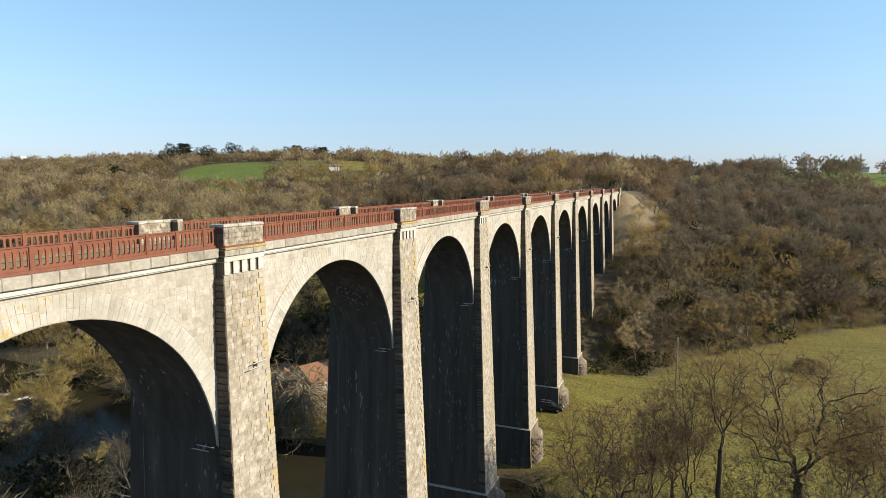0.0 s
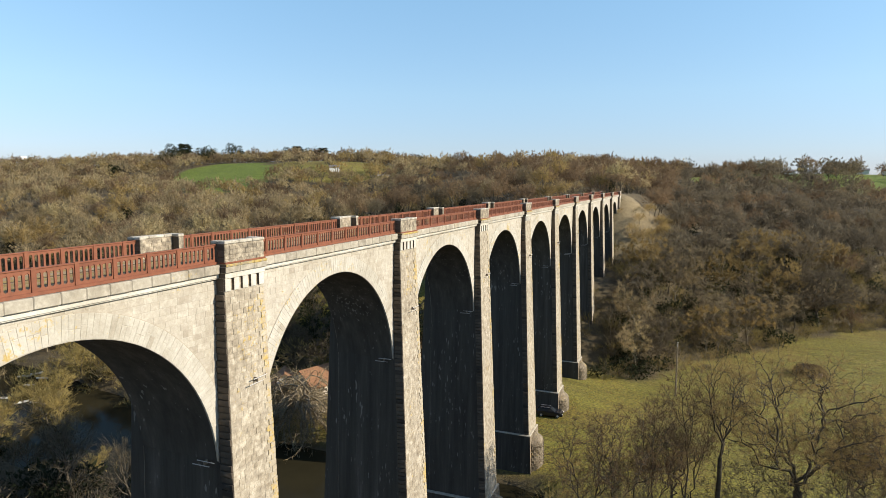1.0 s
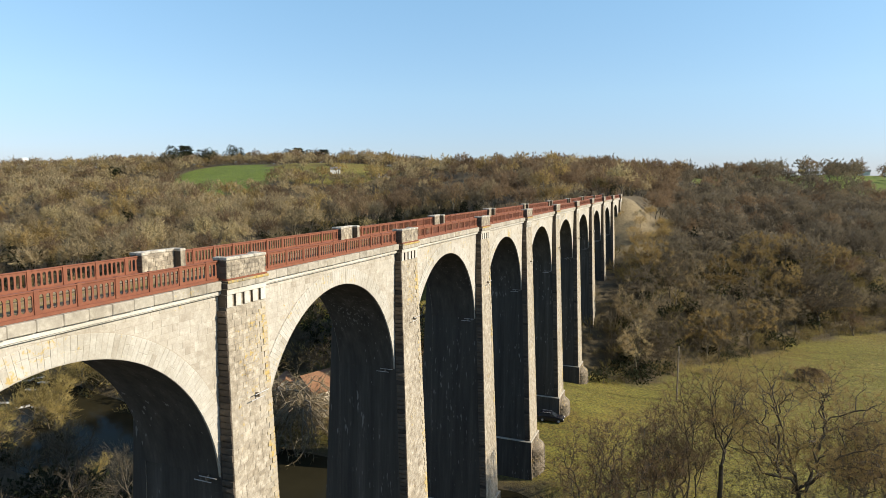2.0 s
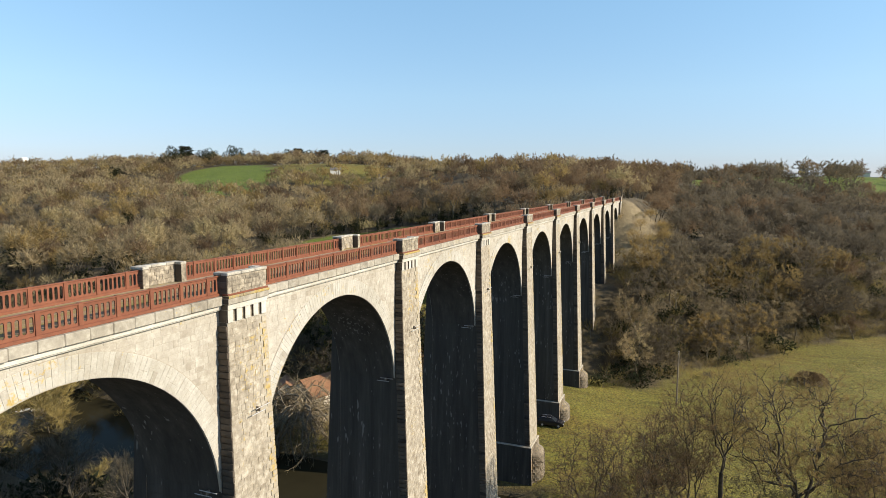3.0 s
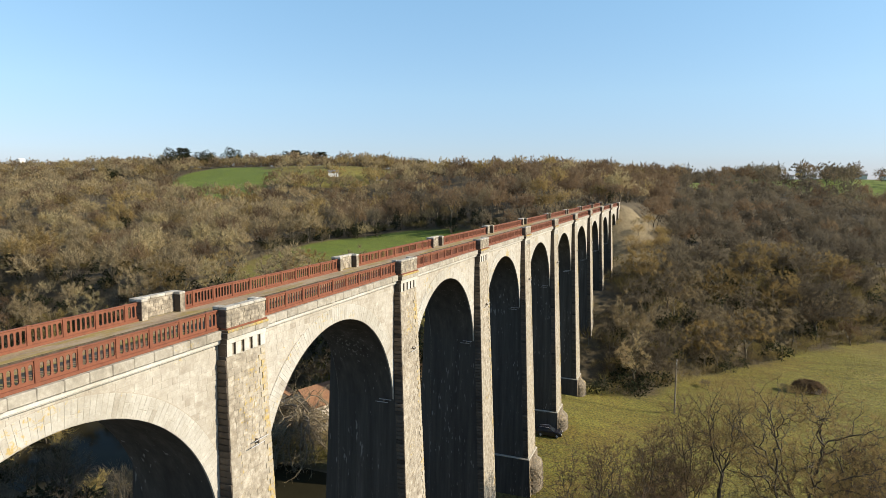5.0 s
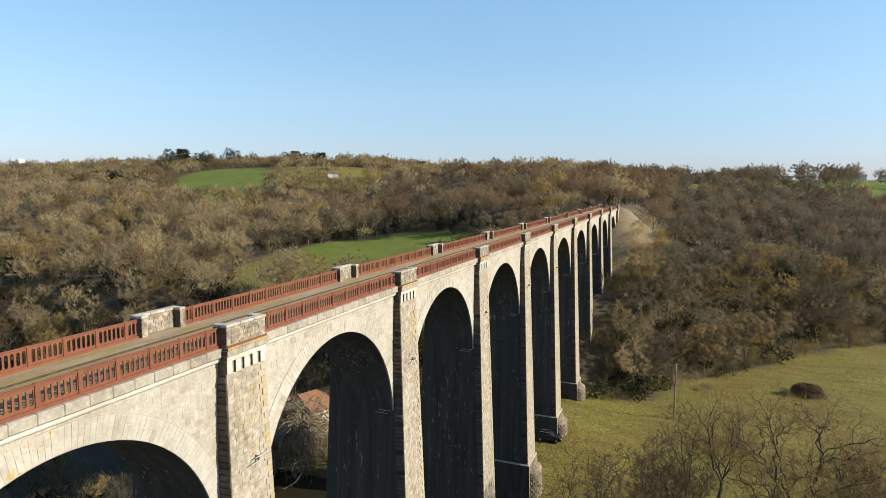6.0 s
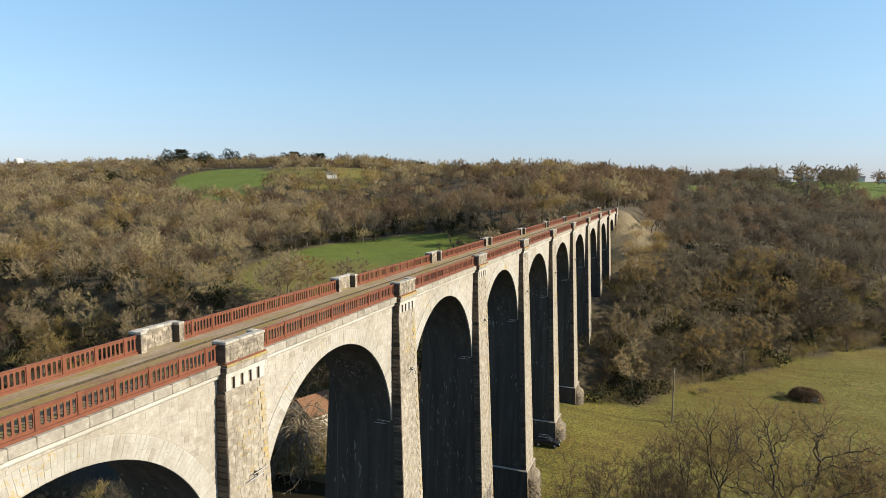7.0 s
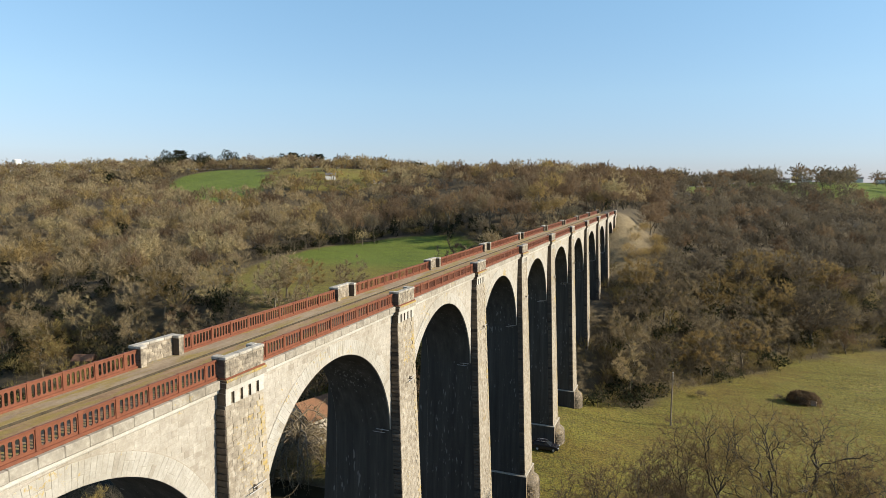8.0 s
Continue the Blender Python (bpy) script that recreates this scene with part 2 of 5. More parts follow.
def ground_material():
    n = Nodes("valley_ground", 0.95)
    n.world_pos()
    big, small = n.noise(0.045, 5.0, 0.6), n.noise(0.9, 6.0, 0.75)
    litter = n.ramp(small, [(0.3, (0.055, 0.041, 0.02)), (0.7, (0.13, 0.098, 0.048))])
    meadow = n.ramp(n.mix(0.5, big, small), [(0.36, (0.115, 0.085, 0.016)), (0.45, (0.15, 0.12, 0.019)), (0.54, (0.14, 0.134, 0.019)), (0.66, (0.215, 0.165, 0.045))])
    clump = n.ramp(n.noise(2.6, 5.0, 0.75), [(0.41, (0.56, 0.55, 0.5)), (0.5, (1.16, 1.16, 1.12)), (0.59, (1.75, 1.68, 1.5))])
    track = n.ramp(n.noise(0.35, 3.0, 0.55, n.stretched(0.25, 1.6, 1)), [(0.36, (0.84, 0.78, 0.74)), (0.6, (1.06, 1.06, 1.06))])
    meadow = n.mix(1.0, n.mix(1.0, meadow, clump, "MULTIPLY"), track, "MULTIPLY")
    lush = n.ramp(n.mix(0.6, big, small), [(0.35, (0.075, 0.115, 0.008)), (0.65, (0.135, 0.18, 0.016))])
    lush = n.mix(0.8, lush, n.mix(1.0, clump, track, "MULTIPLY"), "MULTIPLY")
    bare = n.ramp(small, [(0.3, (0.19, 0.142, 0.075)), (0.7, (0.33, 0.262, 0.145))])
    c = n.mix(n.attribute("meadow"), litter, meadow)
    c = n.mix(n.attribute("lush"), c, lush)
    c = n.mix(n.attribute("bare"), c, bare)
    n.bump(n.noise(1.5, 6.0, 0.8), 0.9, 0.35)
    return n.done(c)


GROUND = ground_material()


def river_water():
    n = Nodes("dark_river_water", 0.06)
    n.world_pos()
    n.b.inputs["IOR"].default_value = 1.33
    n.b.inputs["Specular IOR Level"].default_value = 0.025
    n.bump(n.noise(0.9, 3.0, 0.5), 0.08, 0.1)
    return n.done(n.ramp(n.noise(0.1), [(0.3, (0.018, 0.016, 0.009)), (0.7, (0.03, 0.026, 0.014))]))


WATER = river_water()


# ---- building blocks ----
class Shape:
    """Gathers faces for one mesh."""

    def __init__(self):
        self.v, self.f, self.m = [], [], []

    def add(self, verts, faces, mat=0):
        o = len(self.v)
        self.v += [tuple(p) for p in verts]
        self.f += [tuple(i + o for i in f) for f in faces]
        self.m += [mat] * len(faces)
        return self

    def box(self, x0, x1, y0, y1, z0, z1, mat=0):
        v = [(x, y, z) for x in (x0, x1) for y in (y0, y1) for z in (z0, z1)]
        return self.add(v, [(0, 1, 3, 2), (4, 6, 7, 5), (0, 4, 5, 1), (2, 3, 7, 6), (0, 2, 6, 4), (1, 5, 7, 3)], mat)

    def hull(self, low, high, mat=0, side_mats=None, bottom=True, top=True):
        """A solid between two outlines of the same number of points."""
        k = len(low)
        o = len(self.v)
        self.v += [tuple(p) for p in low] + [tuple(p) for p in high]
        for i in range(k):
            j = (i + 1) % k
            self.f.append((o + i, o + j, o + k + j, o + k + i))
            self.m.append(side_mats[i] if side_mats else mat)
        if bottom:
            self.f.append(tuple(o + i for i in reversed(range(k)))), self.m.append(mat)
        if top:
            self.f.append(tuple(o + k + i for i in range(k))), self.m.append(mat)
        return self

    def tube(self, points, radii, sides=6, mat=0, caps=True):
        rings = []
        for i, p in enumerate(points):
            d = Vector(points[min(i + 1, len(points) - 1)]) - Vector(points[max(i - 1, 0)])
            d.normalize()
            a = d.orthogonal().normalized()
            b = d.cross(a)
            rings.append([Vector(p) + radii[i] * (a * math.cos(t) + b * math.sin(t)) for t in [2 * math.pi * s / sides for s in range(sides)]])
        for low, high in zip(rings, rings[1:]):
            self.hull(low, high, mat, bottom=False, top=False)
        if caps:
            self.add(rings[0], [tuple(reversed(range(sides)))], mat), self.add(rings[-1], [tuple(range(sides))], mat)
        return self

    def mesh(self, name, mats, bevel=0.0, slope=0.0, smooth=False, weld=False):
        me = bpy.data.meshes.new(name)
        v = [(x, y, z + slope * y) for x, y, z in self.v] if slope else self.v
        me.from_pydata(v, [], self.f)
        for m in mats:
            me.materials.append(m)
        me.polygons.foreach_set("material_index", self.m)
        bm = bmesh.new()
        bm.from_mesh(me)
        if weld:
            bmesh.ops.remove_doubles(bm, verts=bm.verts[:], dist=0.0005)
        bmesh.ops.recalc_face_normals(bm, faces=bm.faces[:])
        if bevel:
            bmesh.ops.bevel(bm, geom=bm.edges[:], offset=bevel, segments=1, affect="EDGES", clamp_overlap=True)
        if smooth:
            for f in bm.faces:
                f.smooth = True
        bm.to_mesh(me)
        bm.free()
        return me


def part(name, me, parent, label="", m=None):
    ob = new(name, me)
    ob.parent = parent
    if m is not None:
        ob.matrix_basis = m
    return tagged(ob, label)


def thing(name, label, category, m=None, group="", kind=""):
    ob = new(name)
    ob.empty_display_size = 0.5
    if m is not None:
        ob.matrix_basis = m
    return tagged(ob, label, category, group, kind)


def big_mesh(name, verts, tris, mats, index=None):
    """A mesh of triangles straight from arrays."""
    me = bpy.data.meshes.new(name)
    verts, tris = np.asarray(verts, np.float32), np.asarray(tris, np.int32)
    me.vertices.add(len(verts)), me.vertices.foreach_set("co", verts.ravel())
    me.loops.add(tris.size), me.loops.foreach_set("vertex_index", tris.ravel())
    me.polygons.add(len(tris)), me.polygons.foreach_set("loop_start", np.arange(0, tris.size, 3, dtype=np.int32))
    for mt in mats:
        me.materials.append(mt)
    if index is not None:
        me.polygons.foreach_set("material_index", np.asarray(index, np.int32))
    me.update(calc_edges=True)
    return me


# ---- dressed stones ----
def stone_block(seed):
    """A unit block, rough-faced, back at y 0 and face at y 1, chamfered all round."""
    r = random.Random(seed)
    back = [(-0.5, 0, -0.5), (0.5, 0, -0.5), (0.5, 0, 0.5), (-0.5, 0, 0.5)]
    edge = [(x * 0.995, 0.45, z * 0.99) for x, _, z in back]
    face = [(x * 0.955 + r.uniform(-0.008, 0.008), 1 + r.uniform(-0.2, 0.2), z * 0.93 + r.uniform(-0.02, 0.02)) for x, _, z in back]
    f = [(8, 9, 10, 11)]
    for i in range(4):
        j = (i + 1) % 4
        f += [(i, j, 4 + j, 4 + i), (4 + i, 4 + j, 8 + j, 8 + i)]
    return back + edge + face, f


def rock_block(seed):
    """A unit block left rough from the quarry: its face swells to an off-centre ridge."""
    v, f = stone_block(seed)
    r = random.Random(seed + 50)
    v = list(v) + [(r.uniform(-0.18, 0.22), 1.55 + r.uniform(-0.4, 0.5), r.uniform(-0.2, 0.2))]
    return v, f[1:] + [(8, 9, 12), (9, 10, 12), (10, 11, 12), (11, 8, 12)]


BLOCKS = [stone_block(i) for i in range(8)] + [rock_block(i) for i in range(8)]
BLOCK_MESH = {}


def block_mesh(i, mat):
    if (i, mat.name) not in BLOCK_MESH:
        BLOCK_MESH[i, mat.name] = Shape().add(*BLOCKS[i]).mesh("block", [mat])
    return BLOCK_MESH[i, mat.name]


def stone_matrix(origin, u, n, v, s):
    """s: (u, v, width, height, depth, turn) on the face that u and v span from origin, with n pointing out of it."""
    cu, cv, w, h, d, turn = s
    c, k = math.cos(turn), math.sin(turn)
    uu, vv = u * c + v * k, v * c - u * k
    p = origin + u * cu + v * cv
    a, b, e = uu * w, n * d, vv * h
    return Matrix(((a.x, b.x, e.x, p.x), (a.y, b.y, e.y, p.y), (a.z, b.z, e.z, p.z), (0, 0, 0, 1)))


def lay_apart(name, stones, plane, parent, mat, seed=0, rough=0):
    """Each stone an object of its own under parent."""
    r = random.Random(seed)
    for s in stones:
        part(name, block_mesh(r.randrange(8) + rough, mat), parent, m=stone_matrix(*plane, s))


def lay_joined(name, stones, plane, mat, seed=0, rough=0):
    """The same stones as one mesh."""
    r = random.Random(seed)
    sh = Shape()
    for s in stones:
        m = stone_matrix(*plane, s)
        v, f = BLOCKS[r.randrange(8) + rough]
        sh.add([m @ Vector(p) for p in v], f)
    return sh.mesh(name, [mat])


def courses(u_range, z0, z1, rnd, height=0.35, width=(0.45, 0.85), depth=0.04, gap=0.007):
    """Stones in courses from z0 up to z1; u_range(z) gives the stretches of a course."""
    out = []
    z = z0
    k = 0
    while z < z1 - 0.12:
        h = min(height * rnd.uniform(0.8, 1.2), z1 - z)
        for a, b in u_range(z + h / 2):
            if b - a < 0.12:
                continue
            count = max(1, round((b - a) / rnd.uniform(*width)))
            cuts = [a + (b - a) * (i + (rnd.uniform(-0.3, 0.3) if 0 < i < count else 0)) / count for i in range(count + 1)]
            for c, d in zip(cuts, cuts[1:]):
                out.append(((c + d) / 2, z + h / 2, d - c - gap, h - gap, depth * rnd.uniform(0.75, 1.25), rnd.uniform(-0.004, 0.004)))
        z += h
        k += 1
    return out


# ---- lie of the land ----
def smooth(t):
    t = np.clip(t, 0, 1)
    return t * t * (3 - 2 * t)


def meadow_edge(x):
    return np.interp(x, [-500, -120, -60, -20, 0, 12, 31, 56, 74, 90, 200, 600], [100, 95, 95, 105, 120, 126, 154, 186, 203, 222, 330, 520])


def river_middle(x):
    return 61 + 15 * smooth((-np.asarray(x) - 35) / 100) - 30 * smooth((np.asarray(x) - 1) / 16)


def height(x, y):
    x, y = np.asarray(x, float), np.asarray(y, float)
    u = y - meadow_edge(x)
    far = np.interp(x, [-600, -350, -250, -100, -30, 50, 400], [27, 29, 29, 27, 15, 12, 16])
    back = smooth((-x - 120) / 80)
    h = 3.3 + 16 * smooth(u / 32) + 8 * smooth((u - 30) / 120) + far * smooth((u - 190 - 20 * back) / (150 + 40 * back))
    h = h + 10 * smooth((u - 100) / 150) * smooth((x + 120) / 80)
    h = h + 9 * smooth((y - 205) / 45) * smooth((400 - y) / 120) * np.exp(-(((x + 40) / 36) ** 2))
    h = h + 9 * smooth((-x - 190) / 90) * smooth((u - 30) / 60)
    # the spur that carries the line on past the last pier
    bank = smooth((y - 176) / 30) * smooth((330 - y) / 60)
    h = h + np.maximum(40.4 - 0.86 * np.maximum(np.abs(x + 3) - 4.5, 0) - h, 0) * bank
    h = h + 2.0 * smooth((y - 78) / 26) * smooth((150 - y) / 40) * np.exp(-(((x + 2) / 11) ** 2))
    # open ridge beyond the right-hand woods
    h = h + 4.5 * smooth((np.hypot(x - 21, y + 7) - 490) / 70) * smooth((x - 30) / 40)
    # rise on the near side, behind the walk's start
    h = h + 37 * smooth((-22 - y) / 50)
    # river bed
    off = np.abs(y - river_middle(x))
    h = h - 4.0 * smooth((15.0 - off) / 5.0)
    n = np.sin(x * 0.071 + 1.3) * np.cos(y * 0.083) + 0.5 * np.sin(x * 0.17 + y * 0.13)
    return h + 0.35 * n * smooth((off - 13) / 20)


def ground_z(x, y):
    return float(height(x, y))


def in_oval(x, y, cx, cy, a, b, turn=0.0):
    c, s = math.cos(turn), math.sin(turn)
    dx, dy = x - cx, y - cy
    return ((dx * c + dy * s) / a) ** 2 + ((dy * c - dx * s) / b) ** 2


FIELD = (-76, 174, 38, 50, 0.0)
GLADE = (-50, 138, 24, 36, 0.3)
HILL_FIELD = (-330, 402, 40, 86, 0.69)
PARK = (-262, 452, 60, 60, 0.5)
FAR_FIELD = (29, 478, 13, 58, 0.0)


def on_ridge(x, y):
    """How far a place lies on the open far ridge, 0 to 1."""
    x, y = np.asarray(x, float), np.asarray(y, float)
    return smooth((np.hypot(x - 21, y + 7) - 505) / 15) * smooth((np.arctan2(x - 21, y + 7) - 0.045) / 0.015)


def wooded(x, y):
    """True where trees stand."""
    if y < meadow_edge(x) - 2 or in_oval(x, y, *FIELD) < 1.02 and (y > 134 or math.sin(x * 3.7 + y * 5.3) > 0.2) or in_oval(x, y, *HILL_FIELD) < 1.0 or in_oval(x, y, *PARK) < 1.0 and math.sin(x * 5.1 + y * 3.3) > -0.55 or in_oval(x, y, *FAR_FIELD) < 1:
        return False
    if in_oval(x, y, *GLADE) < 1 and math.sin(x * 12.9 + y * 7.7) > 0.45:
        return False
    if -120 < x < -102 and 86 < y < 103 or -15 < x < 9 and y < 214 or 3 < x < 14 and 178 < y < 208 + 0.3 * x:
        return False
    return True


# ---- ground and river ----
def axis(lo, hi, step, ends):
    a = list(np.arange(lo, hi + 0.1, step))
    d = step
    while a[0] > ends[0]:
        d *= 1.35
        a.insert(0, a[0] - d)
    d = step
    while a[-1] < ends[1]:
        d *= 1.35
        a.append(a[-1] + d)
    return np.array(a)


def build_ground():
    xs, ys = axis(-420, 180, 3.0, (-4200, 4200)), axis(20, 420, 3.0, (-1500, 4800))
    X, Y = np.meshgrid(xs, ys, indexing="ij")
    Z = height(np.clip(X, -700, 700), np.clip(Y, -400, 900))
    verts = np.stack([X, Y, Z], -1).reshape(-1, 3)
    nx, ny = X.shape
    i = (np.arange(nx - 1)[:, None] * ny + np.arange(ny - 1)[None, :]).ravel()
    tris = np.concatenate([np.stack([i, i + ny, i + ny + 1], 1), np.stack([i, i + ny + 1, i + 1], 1)])
    me = big_mesh("ground", verts, tris, [GROUND])
    me.polygons.foreach_set("use_smooth", [True] * len(me.polygons))
    x, y = verts[:, 0], verts[:, 1]
    edge = meadow_edge(x)
    wob = 2.5 * np.sin(x * 0.31) + 2.0 * np.sin(y * 0.27 + x * 0.1)
    meadow = smooth((edge + 3 - y + wob) / 6) * smooth((y - river_middle(x) - 13) / 4) * smooth((x + 75) / 15)
    field = smooth((1.15 - in_oval(x, y, *FIELD)) / 0.15)
    hill = smooth((1.1 - in_oval(x, y, *HILL_FIELD)) / 0.15)
    far = smooth((1.1 - in_oval(x, y, *FAR_FIELD)) / 0.2) + smooth((y - 760) / 60) + on_ridge(x, y)
    park = smooth((1.1 - in_oval(x, y, *PARK)) / 0.15)
    lush = np.clip(np.maximum(field * smooth((y - 165) / 22) * 0.95, np.maximum(hill, far)), 0, 1)
    glade = smooth((1.1 - in_oval(x, y, *GLADE)) / 0.25)
    meadow = np.clip(np.maximum(np.maximum(meadow, park), np.maximum(field, glade)), 0, 1)
    bare = np.exp(-(((x - 4) / 6.5) ** 2)) * smooth((y - 176) / 10) * smooth((214 - y) / 8) * 0.95
    for name, val in (("meadow", meadow), ("lush", lush), ("bare", bare)):
        me.attributes.new(name, "FLOAT", "POINT").data.foreach_set("value", val.astype(np.float32))
    tagged(new("ground", me), "rough valley ground of grass, leaf litter and bare bank", "ground", kind="structure")
    xs = np.concatenate([np.arange(-330, 0, 6.0), np.arange(0, 30, 1.5), np.arange(30, 331, 6.0)])
    sh = Shape()
    for a, b in zip(xs, xs[1:]):
        ra, rb = river_middle(a), river_middle(b)
        sh.add([(a, ra - 14.5, 1.7), (b, rb - 14.5, 1.7), (b, rb + 14.5, 1.7), (a, ra + 14.5, 1.7)], [(0, 1, 2, 3)])
    me = sh.mesh("water", [WATER])
    tagged(new("water", me), "dark slow river water under the viaduct", "river", kind="structure")


build_ground()

# ---- viaduct ----
G = 0.0084                        # rise of the deck, metres a metre
PITCH, RADIUS, RING_T = 20.0, 8.04, 1.04
SPRING = -11.12                   # springing below the parapet tops
MID = 8.39                        # arch centre past the end of a refuge
AXIS = -3.15
FIRST, LAST = -2, 10


def bay_pose(n):
    return pose(0, PITCH * n, 40.0 + G * PITCH * n)


def mirror(x):
    return 2 * AXIS - x


def arc(r, t):
    """Point of an arch line at radius r and angle t: a half circle that opens a little at the springing."""
    return MID + (r + 0.29 * (1 - math.sin(t)) ** 2.5) * math.cos(t), SPRING + r * math.sin(t)


def toned_faces(me, axis=1, way=-1, mat=None):
    """Gives the faces that look along one axis a material of their own: by default, shade painted on the -y ends."""
    me.materials.append(mat or SHADE_DARK)
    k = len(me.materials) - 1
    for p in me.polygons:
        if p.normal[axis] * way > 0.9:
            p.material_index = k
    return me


def spandrel_mesh():
    sh = Shape()
    k = 44
    th = [math.pi * i / k for i in range(k + 1)]
    ys, zs = zip(*(arc(RADIUS, t) for t in th))
    for i in range(k):
        a, b, c, d = ys[i], zs[i], ys[i + 1], zs[i + 1]
        for x in (-0.64, mirror(-0.64)):
            sh.add([(x, a, b), (x, c, d), (x, c, -1.8), (x, a, -1.8)], [(0, 1, 2, 3)], 0)
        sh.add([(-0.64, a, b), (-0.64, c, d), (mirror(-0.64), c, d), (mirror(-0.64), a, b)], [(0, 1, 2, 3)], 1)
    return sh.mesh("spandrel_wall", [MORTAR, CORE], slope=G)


def ring_mesh(x0, x1, lip=0.02):
    """Bed of the arch stones on one face."""
    sh = Shape()
    k = 48
    for i in range(k):
        t, s = math.pi * i / k, math.pi * (i + 1) / k
        p = [arc(r, a) for a in (t, s) for r in (RADIUS - lip, RADIUS + RING_T)]
        v = [(x, y, z) for x in (x0, x1) for y, z in p]
        sh.add(v, [(0, 1, 3, 2), (1, 3, 7, 5), (0, 2, 6, 4)], 0)
    return sh.mesh("arch_ring", [MORTAR], slope=G, weld=True)


def ring_stones(seed):
    rnd = random.Random(seed)
    out = []
    k = 100
    for i in range(k):
        t = math.pi * (i + 0.5) / k
        split = rnd.choice([None, None, 0.42, 0.55, 0.62])
        parts = [(0, RING_T)] if split is None else [(0, RING_T * split), (RING_T * split, RING_T)]
        for a, b in parts:
            r = RADIUS + (a + b) / 2
            w = math.pi * (RADIUS + (a + b) / 2) / k - 0.008
            out.append((arc(r, t)[0], arc(r, t)[1] + G * MID, w, b - a - 0.01, 0.011 * rnd.uniform(0.5, 1.4), t - math.pi / 2))
    return out


def spandrel_stones(seed):
    rnd = random.Random(seed)
    R = RADIUS + RING_T - 0.03

    def stretch(z):
        dz = z - SPRING
        c = math.sqrt(max(R * R - dz * dz, 0.0))
        if dz >= R:
            return [(0.0, 17.0)]
        return [(-0.02, MID - c), (MID + c, 17.0)]

    return courses(stretch, SPRING + 2.0, -1.8, rnd, 0.31, (0.42, 0.85), 0.010)


FACE = (Vector((-0.64, 0, 0)), Vector((0, 1, 0)), Vector((1, 0, 0)), Vector((0, 0, 1)))
RFACE = (Vector((-0.6, 0, 0)), Vector((0, 1, 0)), Vector((1, 0, 0)), Vector((0, 0, 1)))

# piers: y runs from the end of the refuge above, the middle lies at PY
PY, BAT, SIDE = -1.57, 0.04, 0.022
LEDGE = 8.1                       # height of the plinth's ledge above the valley


def pil_x(z):
    return -0.14 + BAT * (-2.0 - z)


def pil_half(z):
    return 1.48 + SIDE * (-2.0 - z)


def body_half(z):
    return pil_half(z) - 0.03


def body_x(z):
    return -0.64 + BAT * max(SPRING + 4 - z, 0.0)


def rect(x0, x1, h, z):
    return [(x0, PY - h, z), (x1, PY - h, z), (x1, PY + h, z), (x0, PY + h, z)]


def pier_mesh(low):
    """Body, pilasters before and behind. low: where it ends, below the parapet top."""
    sh = Shape()
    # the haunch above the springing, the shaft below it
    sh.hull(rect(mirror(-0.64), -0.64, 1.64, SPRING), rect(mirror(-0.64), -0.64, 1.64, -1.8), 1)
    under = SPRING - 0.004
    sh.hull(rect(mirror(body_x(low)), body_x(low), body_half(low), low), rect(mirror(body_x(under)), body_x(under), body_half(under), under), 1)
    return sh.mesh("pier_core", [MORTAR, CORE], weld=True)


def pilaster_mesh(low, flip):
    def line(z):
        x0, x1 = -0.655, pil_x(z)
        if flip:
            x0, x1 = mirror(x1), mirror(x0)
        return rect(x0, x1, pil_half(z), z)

    # shade is painted on the -y side only, the other sides are plain mortar
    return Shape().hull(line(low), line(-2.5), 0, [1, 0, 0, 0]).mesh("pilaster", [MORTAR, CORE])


def plinth_mesh(low, top):
    sh = Shape()
    h0, h1 = body_half(low) + 0.4, body_half(top) + 0.35
    f0, f1 = pil_x(low) + 0.3, pil_x(top) + 0.25

    def line(f, h, z):
        b = mirror(f)
        return [(b, PY - h, z), (f, PY - h, z), (f, PY + h, z), (b, PY + h, z)]

    sh.hull(line(f0, h0, low), line(f1, h1, top), 0, [1, 0, 1, 0])
    sh.hull(line(f1 + 0.03, h1 + 0.03, top), line(f1 - 0.1, h1 - 0.1, top + 0.12), 2)
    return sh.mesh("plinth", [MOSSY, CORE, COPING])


def cutwater_mesh(low, top):
    """Rounded nose before a plinth, with a weathered half-cone on top."""
    sh = Shape()
    k = 12

    def line(r, x, z):
        return [(x + r * 0.62 * math.sin(math.pi * i / k), PY - r * math.cos(math.pi * i / k), z) for i in range(k + 1)]

    f = pil_x(top) + 0.2
    h = body_half(top) - 0.1
    levels = [line(h + 0.25, f, low), line(h, f, top - 1.5), line(h + 0.12, f, top - 1.42), line(h + 0.05, f, top - 1.15), line(0.5, f, top - 0.15)]
    for i, (a, c) in enumerate(zip(levels, levels[1:])):
        sh.hull(a, c, 1 if i else 0, bottom=i == 0, top=i == len(levels) - 2)
    return sh.mesh("cutwater", [MOSSY, MOSSY])


